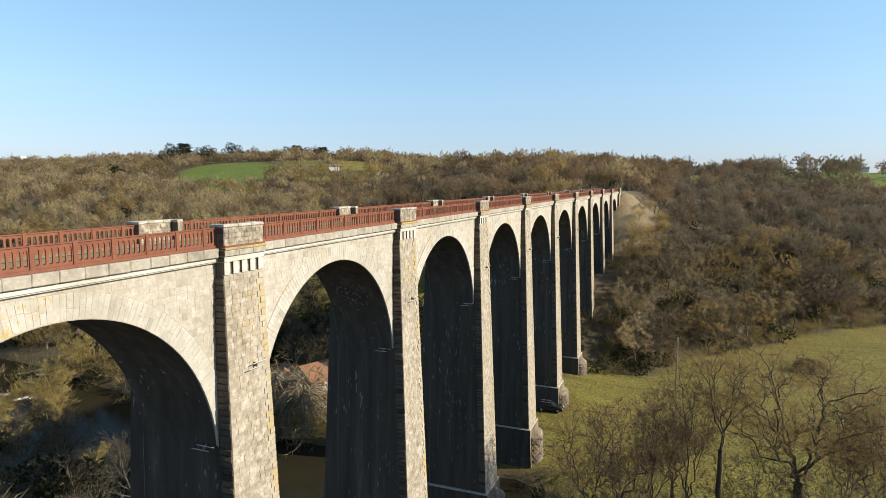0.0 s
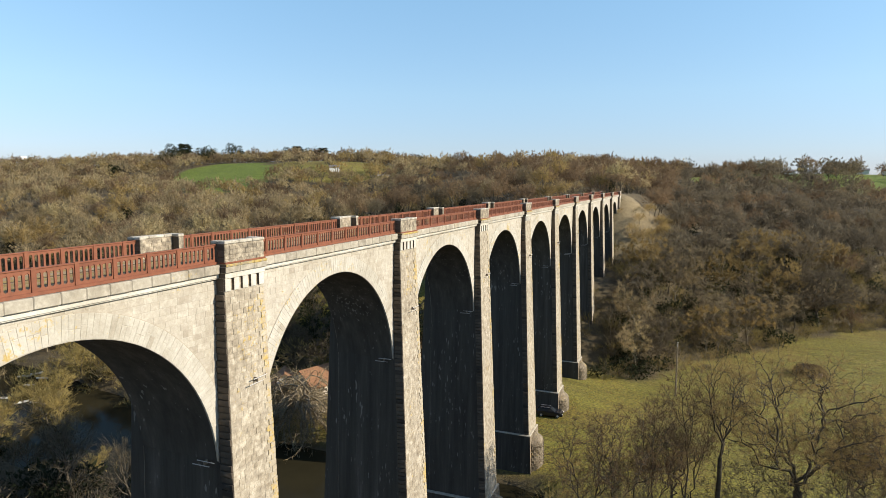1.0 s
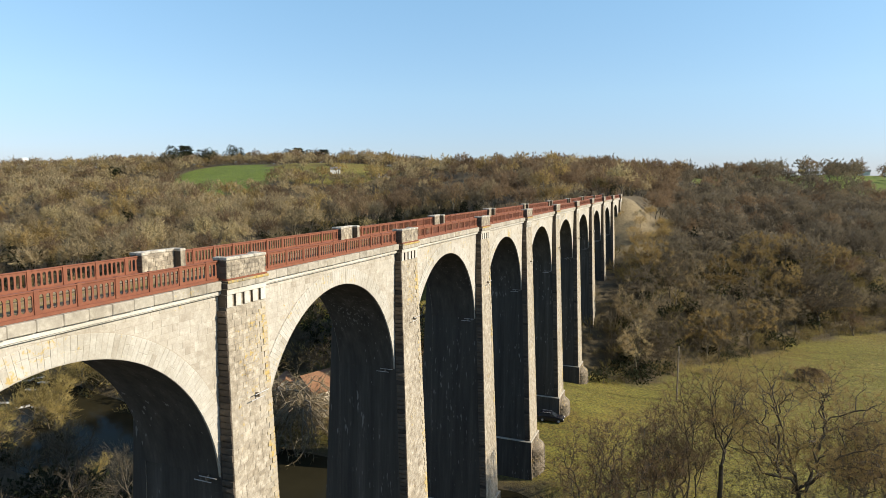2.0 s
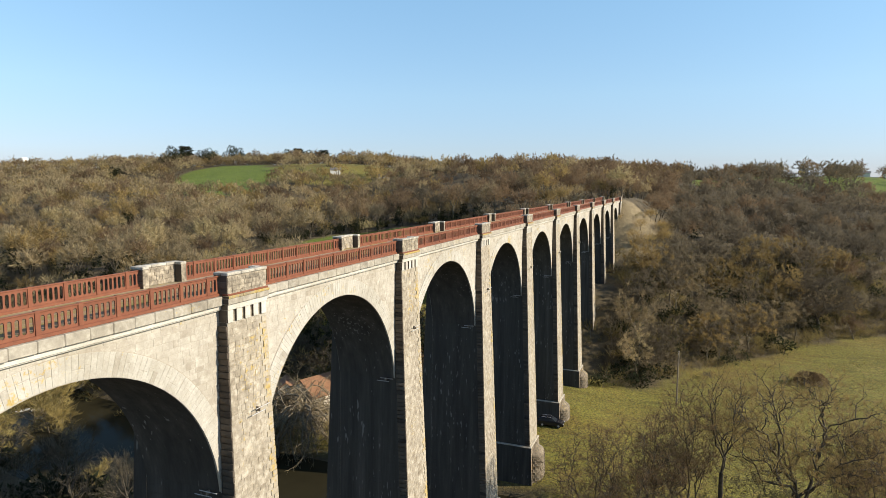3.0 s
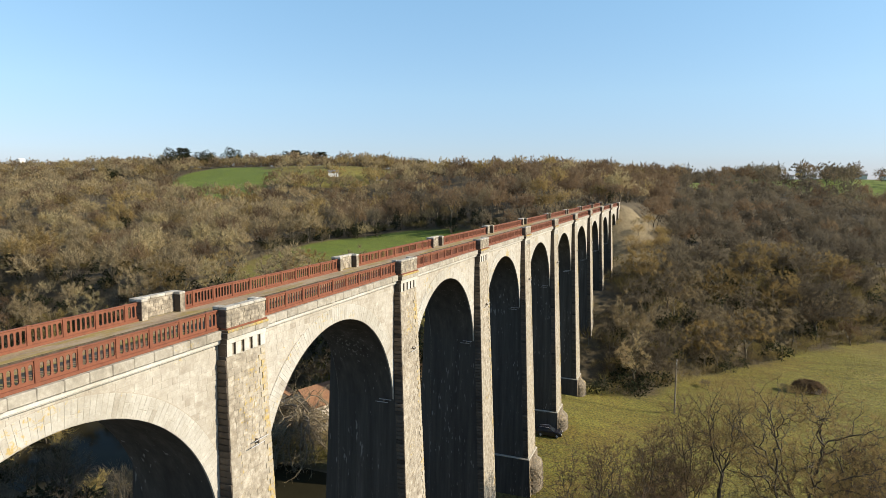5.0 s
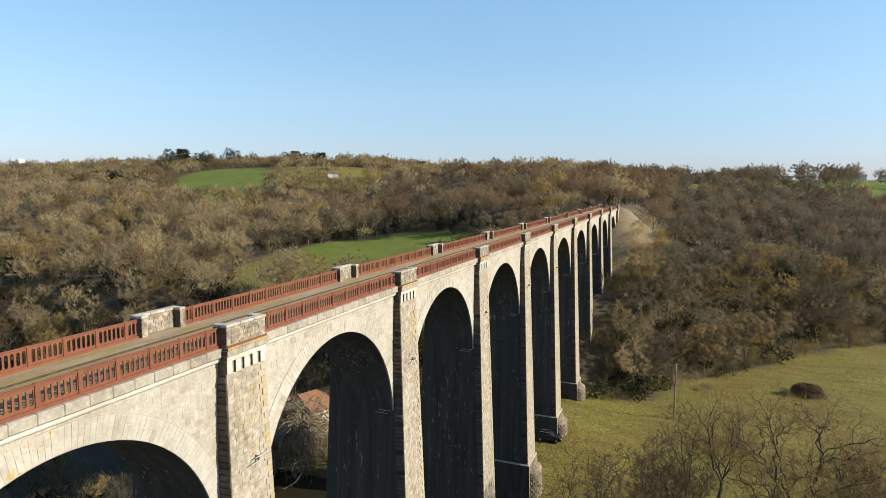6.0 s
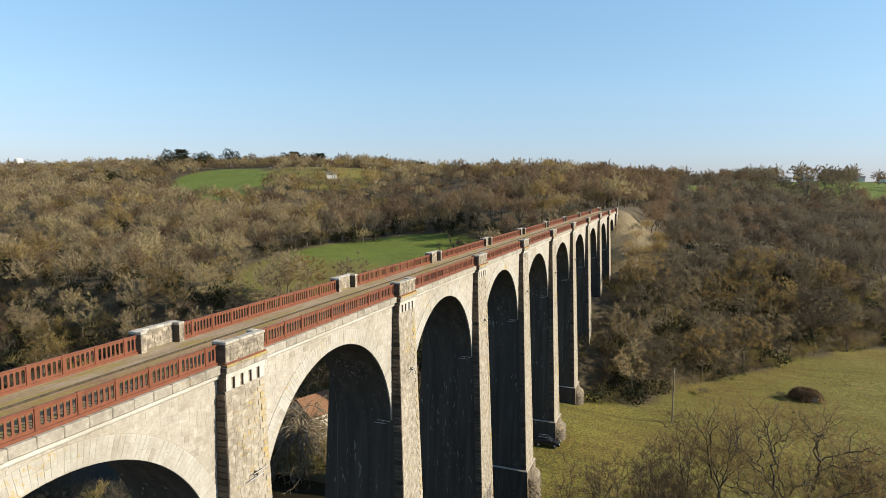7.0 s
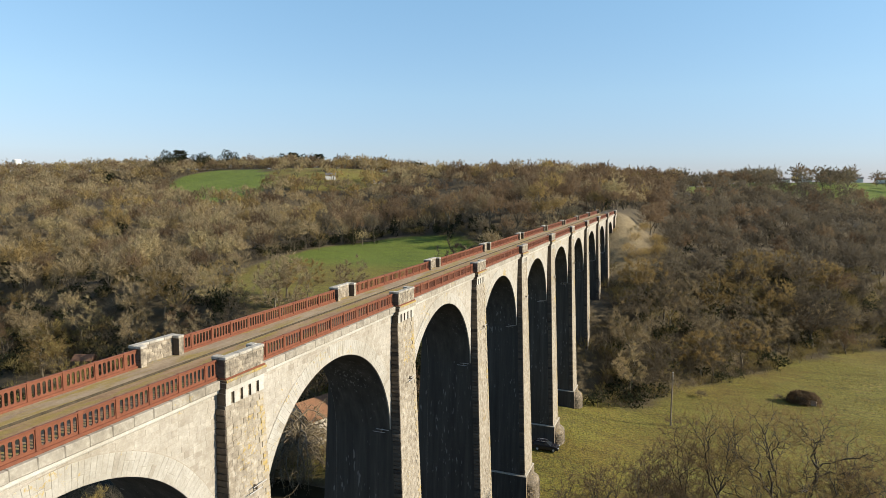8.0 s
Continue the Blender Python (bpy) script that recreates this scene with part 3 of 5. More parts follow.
def cutwater_stones(low, top, seed):
    """Courses of blocks round the nose, joined."""
    rnd = random.Random(seed)
    sh = Shape()
    f, h = pil_x(top) + 0.2, body_half(top) - 0.1
    z, row = low, 0
    while z < top - 1.7:
        k = 8
        for i in range(k):
            a = math.pi * (i + 0.5 * (row % 2)) / k
            r = h + 0.25 * (top - 1.5 - z) / max(top - 1.5 - low, 0.1)
            o = Vector((f + 0.62 * r * math.sin(a), PY - r * math.cos(a), z + 0.2))
            n = Vector((math.sin(a), -math.cos(a), 0))
            u = Vector((-n.y, n.x, 0))
            m = stone_matrix(o - n * 0.06, u, n, Vector((0, 0, 1)), (0, 0, math.pi * r / k * 0.93, 0.38, 0.12 * rnd.uniform(0.8, 1.2), 0))
            v, fc = BLOCKS[rnd.randrange(8)]
            sh.add([m @ Vector(q) for q in v], fc)
        z += 0.4
        row += 1
    return sh.mesh("stonework", [MOSSY])


def pilaster_stones(seed, low, high=-2.55):
    rnd = random.Random(seed)
    return courses(lambda z: [(PY - pil_half(z) + 0.01, PY + pil_half(z) - 0.42 - 0.22 * (int(z / 0.33) % 2))], low, high, rnd, 0.31, (0.36, 0.68), 0.024)


def edge_stones(seed, low, high=-2.55):
    """Toothed quoins on the far edge of a pilaster's face."""
    rnd = random.Random(seed)
    out = []
    z = low
    k = 0
    while z < high - 0.2:
        w = 0.62 if k % 2 else 0.4
        e = PY + pil_half(z) + 0.03
        out.append((e - w / 2, z + 0.165, w - 0.02, 0.31, 0.045 * rnd.uniform(0.7, 1.2), 0))
        z += 0.33
        k += 1
    return out


def side_stones(seed, low, high=-2.55):
    """Rock-faced quoins on the near side of a pilaster, u running along x."""
    rnd = random.Random(seed)
    out = []
    z = low
    while z < high - 0.2:
        a, b = body_x(z) - 0.0, pil_x(z) + 0.02
        out.append(((a + b) / 2, z + 0.165, b - a, 0.3, rnd.uniform(0.05, 0.11), 0))
        z += 0.33
    return out


def tilt_plane(x):
    v = Vector((-BAT, 0, 1)).normalized()
    return (Vector((x + BAT * -2.0, 0, 0)), Vector((0, 1, 0)), Vector((1, 0, BAT)).normalized(), v)


PFACE = tilt_plane(-0.14)


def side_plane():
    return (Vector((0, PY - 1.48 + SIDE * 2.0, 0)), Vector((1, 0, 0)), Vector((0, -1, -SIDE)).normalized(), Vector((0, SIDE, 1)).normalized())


def reveal_stones(seed, low):
    """Coursed rubble on the side of a pier, u along x."""
    rnd = random.Random(seed)
    return courses(lambda z: [(mirror(body_x(z)) + 0.05, body_x(z) - 0.02)], low, SPRING - 0.05, rnd, 0.36, (0.5, 1.0), 0.008)


REVEAL = (Vector((0, PY - 1.45 + SIDE * 2.0, 0)), Vector((1, 0, 0)), Vector((0, -1, -SIDE)).normalized(), Vector((0, SIDE, 1)).normalized())


def cornice(parent, m):
    """Corbel course over a pilaster, on both sides."""
    y0, y1 = PY - 1.5, PY + 1.5
    for flip in (False, True):
        fx = (lambda x: mirror(x)) if flip else (lambda x: x)

        def slab(x0, x1, a, b, z0, z1, mat, name, bev=0.015, label=""):
            p, q = sorted((fx(x0), fx(x1)))
            part(name, toned_faces(Shape().box(p, q, a, b, z0, z1).mesh(name, [mat], bev)), parent, label, m)

        slab(-0.64, -0.17, y0 + 0.03, y1 - 0.03, -2.52, -1.86, CAPSTONE, "frieze")
        for i in range(5):
            a = y0 + 0.0 + i * 0.65
            slab(-0.168, -0.04, a, a + 0.4, -2.5, -1.862, WHITE, "corbel")
        slab(-0.64, 0.0, y0 - 0.03, y1 + 0.03, -1.86, -1.575, WHITE, "moulding")
        cuts = [y0 - 0.1 + (3.2) * i / 3 for i in range(4)]
        for a, b in zip(cuts, cuts[1:]):
            slab(-0.9, 0.10, a + 0.006, b - 0.006, -1.57, -1.27, COPING, "coping_stone", 0.02)
            slab(-0.9, 0.14, a + 0.006, b - 0.006, -1.27, -1.14, LICHEN, "ledge_stone", 0.02)


def refuge(n, m, near):
    """Stone parapet round a refuge, open to the deck."""
    y0, y1 = PY - 1.5, PY + 1.5
    for flip in (False, True):
        body = Shape()
        top = Shape()
        fx = (lambda x: mirror(x)) if flip else (lambda x: x)
        for x0, x1, a, b in ((-0.36, -0.03, y0, y1), (-0.84, -0.36, y0, y0 + 0.36), (-0.84, -0.36, y1 - 0.36, y1)):
            p, q = sorted((fx(x0), fx(x1)))
            body.box(p, q, a, b, -1.13, -0.16)
        bp, bq = sorted((fx(-0.3), fx(0.06)))
        t = thing("refuge_parapet", "weathered granite refuge parapet on the viaduct deck", "parapet", m, "refuge parapets")
        part("wall", toned_faces(body.mesh("wall", [CAPSTONE])), t)
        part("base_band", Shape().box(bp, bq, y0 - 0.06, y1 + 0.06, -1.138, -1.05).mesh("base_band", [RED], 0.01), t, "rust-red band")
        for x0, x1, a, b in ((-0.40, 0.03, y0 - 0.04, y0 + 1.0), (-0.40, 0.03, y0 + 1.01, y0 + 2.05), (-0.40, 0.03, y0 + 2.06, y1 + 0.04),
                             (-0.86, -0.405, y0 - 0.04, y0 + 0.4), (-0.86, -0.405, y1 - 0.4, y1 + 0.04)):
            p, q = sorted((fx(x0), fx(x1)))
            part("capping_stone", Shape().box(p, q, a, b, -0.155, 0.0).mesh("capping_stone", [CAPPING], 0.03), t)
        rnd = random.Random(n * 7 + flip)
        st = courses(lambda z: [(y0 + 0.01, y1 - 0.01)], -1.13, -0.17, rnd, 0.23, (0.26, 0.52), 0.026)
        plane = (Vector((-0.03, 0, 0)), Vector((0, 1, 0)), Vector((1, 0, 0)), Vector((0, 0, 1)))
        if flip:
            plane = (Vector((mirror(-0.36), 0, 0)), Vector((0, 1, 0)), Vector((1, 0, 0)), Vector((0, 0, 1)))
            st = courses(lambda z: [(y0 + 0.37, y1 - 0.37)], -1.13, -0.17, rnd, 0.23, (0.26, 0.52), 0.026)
        # end stones, laid below in the tone with painted shade
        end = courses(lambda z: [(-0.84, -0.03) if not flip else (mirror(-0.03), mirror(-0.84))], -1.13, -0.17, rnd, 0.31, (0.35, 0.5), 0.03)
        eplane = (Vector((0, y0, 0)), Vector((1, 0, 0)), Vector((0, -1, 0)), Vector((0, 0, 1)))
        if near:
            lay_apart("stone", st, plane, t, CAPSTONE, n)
            lay_apart("stone", end, eplane, t, SHADE_DARK, n + 1, 8)
        else:
            tagged(part("stonework", lay_joined("stonework", st, plane, CAPSTONE, n), t), kind="stuff")
            tagged(part("end_stonework", lay_joined("end_stonework", end, eplane, SHADE_DARK, n, 8), t), kind="stuff")


def build_viaduct():
    v = thing("viaduct", "tall pale granite railway viaduct with round arches on tapering piers", "viaduct")
    wall, ring, back_ring = spandrel_mesh(), ring_mesh(-0.6, -0.7), ring_mesh(mirror(-0.6), mirror(-0.7), -0.04)
    far_sp = lay_joined("stonework", spandrel_stones(90), FACE, STONE, 3)
    far_ring = lay_joined("arch_stones", ring_stones(91), RFACE, RING, 4)
    mould = Shape()
    for flip in (False, True):
        for proud, z0, z1 in ((-0.40, -1.80, -1.62), (-0.46, -1.86, -1.803)):
            p, q = sorted((mirror(proud), mirror(-0.9))) if flip else (-0.9, proud)
            mould.box(p, q, 0.03, 16.9, z0, z1)
    mould_me = mould.mesh("moulding", [WHITE], 0.015, G)
    slab = Shape().box(mirror(-0.9), -0.9, -3.1, 16.95, -1.8, -1.3).mesh("deck_slab", [STUBBLE], 0, G)
    path = Shape().box(mirror(-0.66), -4.3, -3.1, 16.9, -1.3, -1.118).mesh("path", [GRAVEL], 0, G)
    # path's sunlit side painted dark, so that the groove reads as a dark line
    toned_faces(path, 0, 1, STUBBLE)
    verge = [Shape().box(-3.95, -1.02, -3.1, 16.9, -1.3, -1.10).mesh("verge", [VERGE], 0.02, G)]
    coping = [Shape().box(-1.0, -0.24, 0, 1.036, -1.58, -1.13).mesh("coping_stone", [COPING], 0.03),
              Shape().box(mirror(-0.24), mirror(-1.0), 0, 1.036, -1.58, -1.13).mesh("coping_stone", [COPING], 0.03)]
    for n in range(FIRST, LAST):
        m = bay_pose(n)
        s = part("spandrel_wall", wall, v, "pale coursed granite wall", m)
        r = part("arch_ring", ring, v, "arch ring of long granite wedge stones", m)
        part("arch_ring", back_ring, v, "", m)
        if 0 <= n <= 2:
            lay_apart("stone", spandrel_stones(n), FACE, s, STONE, n)
            lay_apart("arch_stone", ring_stones(n + 20), RFACE, r, RING, n)
        else:
            tagged(part("stonework", far_sp, s), kind="stuff")
            tagged(part("arch_stonework", far_ring, r), kind="stuff")
        part("string_moulding", mould_me, v, "pale dressed stone string course", m)
        part("deck_slab", slab, v, "", m)
        part("path", path, v, "trodden gravel path", m)
        for vm in verge:
            part("verge", vm, v, "dry grass verge", m)
        for i in range(16):
            for c in coping:
                y = 0.12 + i * 1.045
                part("coping_stone", c, v, "", m @ pose(random.uniform(-0.012, 0.012), y, G * y + random.uniform(-0.006, 0.006)))
    for n in range(FIRST, LAST + 1):
        m = bay_pose(n)
        y = PITCH * n + PY
        base = m.translation.z
        foot = min(ground_z(x, y + dy) for x in (-9, -6, -3, 0, 3) for dy in (-3, 0, 3)) - 1.0
        on_plinth = foot < LEDGE - 2
        low = (LEDGE if on_plinth else foot) - base
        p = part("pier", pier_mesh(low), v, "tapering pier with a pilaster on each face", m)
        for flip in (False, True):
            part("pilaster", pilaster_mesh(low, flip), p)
        if on_plinth:
            part("plinth", plinth_mesh(foot - base, LEDGE - base), v, "broad pier plinth with a chamfered ledge", m)
            cw = part("cutwater", cutwater_mesh(foot - base, LEDGE - base), v, "rounded cutwater with a conical cap", m)
            tagged(part("stonework", cutwater_stones(foot - base, LEDGE - base, n), cw), kind="stuff")
        if n in (1, 2):
            z0 = -17.5 if n == 1 else -20.0
            lay_apart("stone", pilaster_stones(n, z0), PFACE, p, PIER, n)
            lay_apart("quoin", edge_stones(n, z0), PFACE, p, QUOIN, n)
            # near-side quoins carry their shade in the colour
            lay_apart("side_quoin", side_stones(n, z0), side_plane(), p, SHADE_DARK, n, 8)
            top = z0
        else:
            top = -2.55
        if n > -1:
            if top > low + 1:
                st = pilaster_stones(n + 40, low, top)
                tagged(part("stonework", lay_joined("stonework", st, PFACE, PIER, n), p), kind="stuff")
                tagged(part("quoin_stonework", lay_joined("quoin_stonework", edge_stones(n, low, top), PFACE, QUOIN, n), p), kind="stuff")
                tagged(part("side_stonework", lay_joined("side_stonework", side_stones(n, low, top), side_plane(), SHADE_DARK, n, 8), p), kind="stuff")
            if n < 6:
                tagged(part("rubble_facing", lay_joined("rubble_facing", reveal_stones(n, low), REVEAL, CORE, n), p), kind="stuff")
        cornice(p, Matrix())
        refuge(n, m, n in (1, 2))
    return v


build_viaduct()


# ---- red railings ----
def railing_panel(length, slots):
    """A cast panel with upright rounded openings."""
    sh = Shape()
    z0, z1 = -1.02, -0.16
    a, b = -0.89, -0.29
    t = 0.026
    w = length / slots
    hw = w * 0.31
    k = 4
    for s in range(slots):
        c = (s + 0.5) * w
        y0, y1 = s * w, (s + 1) * w
        hole = [(c + hw * math.cos(math.pi * i / k), b - hw + hw * math.sin(math.pi * i / k)) for i in range(k + 1)]
        hole += [(c - hw * math.cos(math.pi * i / k), a + hw - hw * math.sin(math.pi * i / k)) for i in range(k + 1)]
        outer = [(y1 + (y0 - y1) * i / k, z1) for i in range(k + 1)] + [(y0 + (y1 - y0) * i / k, z0) for i in range(k + 1)]
        q = len(hole)
        o = 2 * q
        f = []
        for i in range(q):
            j = (i + 1) % q
            f += [(i, j, q + j, q + i), (o + i, o + q + i, o + q + j, o + j), (i, o + i, o + j, j)]
            if i != k and j != 0:
                f.append((q + i, q + j, o + q + j, o + q + i))
        sh.add([(x, y, z) for x in (-t, t) for y, z in hole + outer], f)
    return sh.mesh("panel", [RED], slope=G, weld=True)


def build_railings():
    full, half = railing_panel(1.7 - 0.17, 6), railing_panel(0.85 - 0.1, 3)
    post = Shape().box(-0.07, 0.07, -0.095, 0.095, -1.05, -0.11).mesh("post", [RED], 0.012)
    base = Shape().box(-0.11, 0.11, 0.0, 17.0, -1.13, -1.0).mesh("base_rail", [RED], 0.01, G)
    rail = Shape().box(-0.062, 0.062, 0.0, 17.0, -0.19, -0.13).mesh("top_rail", [RED], 0.01, G)
    first = thing("railing", "rust-red cast railing with upright rounded slots along the deck", "railing", bay_pose(FIRST) @ pose(-0.55, 0, 0), "deck railings")
    part("base_rail", base, first)
    part("top_rail", rail, first)
    part("panel", half, first, m=pose(0, 0, 0))
    for i in range(10):
        y = 0.85 + 1.7 * i
        part("post", post, first, m=pose(0, y, G * y))
        if i < 9:
            part("panel", full, first, m=pose(0, y + 0.085, G * y))
    part("panel", half, first, m=pose(0, 17.0 - 0.75, G * 16.2))
    for n in range(FIRST, LAST):
        for x in (-0.55, mirror(-0.55)):
            if n == FIRST and x == -0.55:
                continue
            copy_thing(first, bay_pose(n) @ pose(x, 0, 0))


build_railings()


# ---- trees ----
def slivers(start, way, length, width, rng, out=None):
    """Thin triangles: one twig each, laid along the crown's surface where out gives its outward direction."""
    start, way = np.asarray(start, float), np.asarray(way, float)
    k = len(start)
    way = way / np.linalg.norm(way, axis=1, keepdims=True)
    side = np.cross(way, rng.normal(size=(k, 3)) if out is None else out + rng.normal(size=(k, 3)) * 0.12)
    side /= np.linalg.norm(side, axis=1, keepdims=True) + 1e-9
    half = side * (np.asarray(width) * 0.5).reshape(-1, 1)
    v = np.stack([start - half, start + half, start + way * np.asarray(length).reshape(-1, 1)], 1).reshape(-1, 3)
    return v, np.arange(3 * k).reshape(-1, 3)


class Wood:
    """Limbs as tapered tubes, as arrays."""

    def __init__(self):
        self.v, self.f, self.n = [], [], 0

    def limb(self, pts, radii, sides):
        pts = np.asarray(pts, float)
        k = len(pts)
        d = np.gradient(pts, axis=0)
        d /= np.linalg.norm(d, axis=1, keepdims=True) + 1e-9
        ref = np.array([0.31, 0.95, 0.05]) if abs(d[0][2]) > 0.7 else np.array([0.1, 0.05, 0.99])
        a = np.cross(d, ref)
        a /= np.linalg.norm(a, axis=1, keepdims=True) + 1e-9
        b = np.cross(d, a)
        t = np.arange(sides) * 2 * np.pi / sides
        ring = pts[:, None, :] + np.asarray(radii)[:, None, None] * (a[:, None, :] * np.cos(t)[None, :, None] + b[:, None, :] * np.sin(t)[None, :, None])
        i = (np.arange(k - 1)[:, None] * sides + np.arange(sides)[None, :]).ravel()
        j = (np.arange(k - 1)[:, None] * sides + (np.arange(sides)[None, :] + 1) % sides).ravel()
        self.v.append(ring.reshape(-1, 3))
        self.f.append(np.concatenate([np.stack([i, j, j + sides], 1), np.stack([i, j + sides, i + sides], 1)]) + self.n)
        self.n += k * sides

    def arrays(self):
        return np.concatenate(self.v), np.concatenate(self.f)


def bend(p, d, length, k, rng, lift, wob):
    """A curved line of k + 1 points from p, setting out along d and bending upwards by lift."""
    pts = [np.array(p, float)]
    d = np.array(d, float)
    for _ in range(k):
        d = d / np.linalg.norm(d)
        pts.append(pts[-1] + d * length / k)
        d = d + np.array([0, 0, lift]) + rng.normal(size=3) * wob
    return np.array(pts)


def grow(seed, high, wide, limbs, branches, subs, twigs, twig_len=1.1, twig_w=0.05, fork=0.3, sides=6):
    """A bare broadleaved tree: (limb arrays, twig arrays)."""
    rng = np.random.default_rng(seed)
    w = Wood()
    base_r = high * 0.022
    trunk = bend((0, 0, -0.3), (rng.normal() * 0.08, rng.normal() * 0.08, 1), high * 0.74, 6, rng, 0.12, 0.13)
    tr = base_r * np.linspace(1.15, 0.25, 7)
    w.limb(trunk, tr, sides)
    ts, td = [], []
    turn = rng.uniform(0, 6.28)
    for i in range(limbs):
        f = fork + (0.98 - fork) * (i + 0.5) / limbs
        turn += 2.4 + rng.normal() * 0.5
        j = min(int(f * 6), 5)
        p = trunk[j] + (trunk[j + 1] - trunk[j]) * (f * 6 - j)
        out = 1.3 - 0.85 * f
        ln = (wide * 0.56) * (1.15 - 0.55 * f) * rng.uniform(0.85, 1.15)
        limb = bend(p, (math.cos(turn) * out, math.sin(turn) * out, 0.4 + 0.55 * f), ln, 4, rng, 0.12, 0.27)
        r0 = base_r * (0.55 - 0.3 * f)
        w.limb(limb, r0 * np.linspace(1, 0.3, 5), max(3, sides - 2))
        for b in range(branches):
            g = 0.25 + 0.75 * (b + 0.7) / branches
            q = min(int(g * 4), 3)
            p2 = limb[q] + (limb[q + 1] - limb[q]) * (g * 4 - q)
            d2 = (limb[q + 1] - limb[q]) / np.linalg.norm(limb[q + 1] - limb[q]) + rng.normal(size=3) * 0.75 + np.array([0, 0, 0.2])
            l2 = ln * 0.42 * rng.uniform(0.7, 1.2)
            br = bend(p2, d2, l2, 2, rng, 0.1, 0.32)
            w.limb(br, r0 * 0.4 * np.array([1, 0.6, 0.25]), 3)
            tips = [br]
            for s in range(subs):
                h = rng.uniform(0.3, 1.0)
                q2 = min(int(h * 2), 1)
                p3 = br[q2] + (br[q2 + 1] - br[q2]) * (h * 2 - q2)
                d3 = d2 / np.linalg.norm(d2) + rng.normal(size=3) * 0.7 + np.array([0, 0, 0.3])
                sb = bend(p3, d3, l2 * 0.6, 1, rng, 0.1, 0.1)
                w.limb(sb, r0 * 0.16 * np.array([1, 0.4]), 3)
                tips.append(sb)
            for line in tips:
                for _ in range(twigs):
                    e = rng.uniform(0.25, 1.0) * (len(line) - 1)
                    q3 = min(int(e), len(line) - 2)
                    ts.append(line[q3] + (line[q3 + 1] - line[q3]) * (e - q3))
                    td.append((line[-1] - line[0]) / np.linalg.norm(line[-1] - line[0]) + rng.normal(size=3) * 0.55 + np.array([0, 0, 0.35]))
    k = len(ts)
    ts = np.array(ts)
    out = ts - np.array([0, 0, high * 0.45])
    out /= np.linalg.norm(out, axis=1, keepdims=True) + 1e-6
    return w.arrays(), slivers(ts, td, twig_len * rng.uniform(0.5, 1.3, k), twig_w * rng.uniform(0.7, 1.3, k), rng, out)


def brush(seed, high, wide, count, length=1.6, width=0.13, low=0.25):
    """A far tree or shrub: a short stem and a dome of twigs."""
    rng = np.random.default_rng(seed)
    w = Wood()
    w.limb([(0, 0, -0.3), (0, 0, high * 0.55)], [high * 0.02, high * 0.008], 3)
    for _ in range(4):
        a = rng.uniform(0, 6.28)
        w.limb([(0, 0, high * rng.uniform(0.2, 0.45)), (math.cos(a) * wide * 0.3, math.sin(a) * wide * 0.3, high * rng.uniform(0.6, 0.85))], [high * 0.009, high * 0.003], 3)
    mid, rz = high * (0.5 + low * 0.5), high * (0.5 - low * 0.5)
    d = rng.normal(size=(count, 3))
    d /= np.linalg.norm(d, axis=1, keepdims=True)
    d[:, 2] = np.where(d[:, 2] < -0.35, -d[:, 2], d[:, 2])
    lump = 1 + 0.22 * np.sin(d[:, 0] * 5 + seed) * np.cos(d[:, 1] * 6 + seed * 2)
    r = rng.uniform(0.2, 1.0, count) ** 0.45 * lump
    p = d * r[:, None] * np.array([wide / 2, wide / 2, rz]) + np.array([0, 0, mid])
    way = d * np.array([1, 1, 0.8]) + np.array([0, 0, 0.75]) + rng.normal(size=(count, 3)) * 0.45
    ln = length * rng.uniform(0.5, 1.2, count)
    way /= np.linalg.norm(way, axis=1, keepdims=True)
    return w.arrays(), slivers(p - way * (ln * 0.7)[:, None], way, ln, width * rng.uniform(0.6, 1.3, count), rng, d)


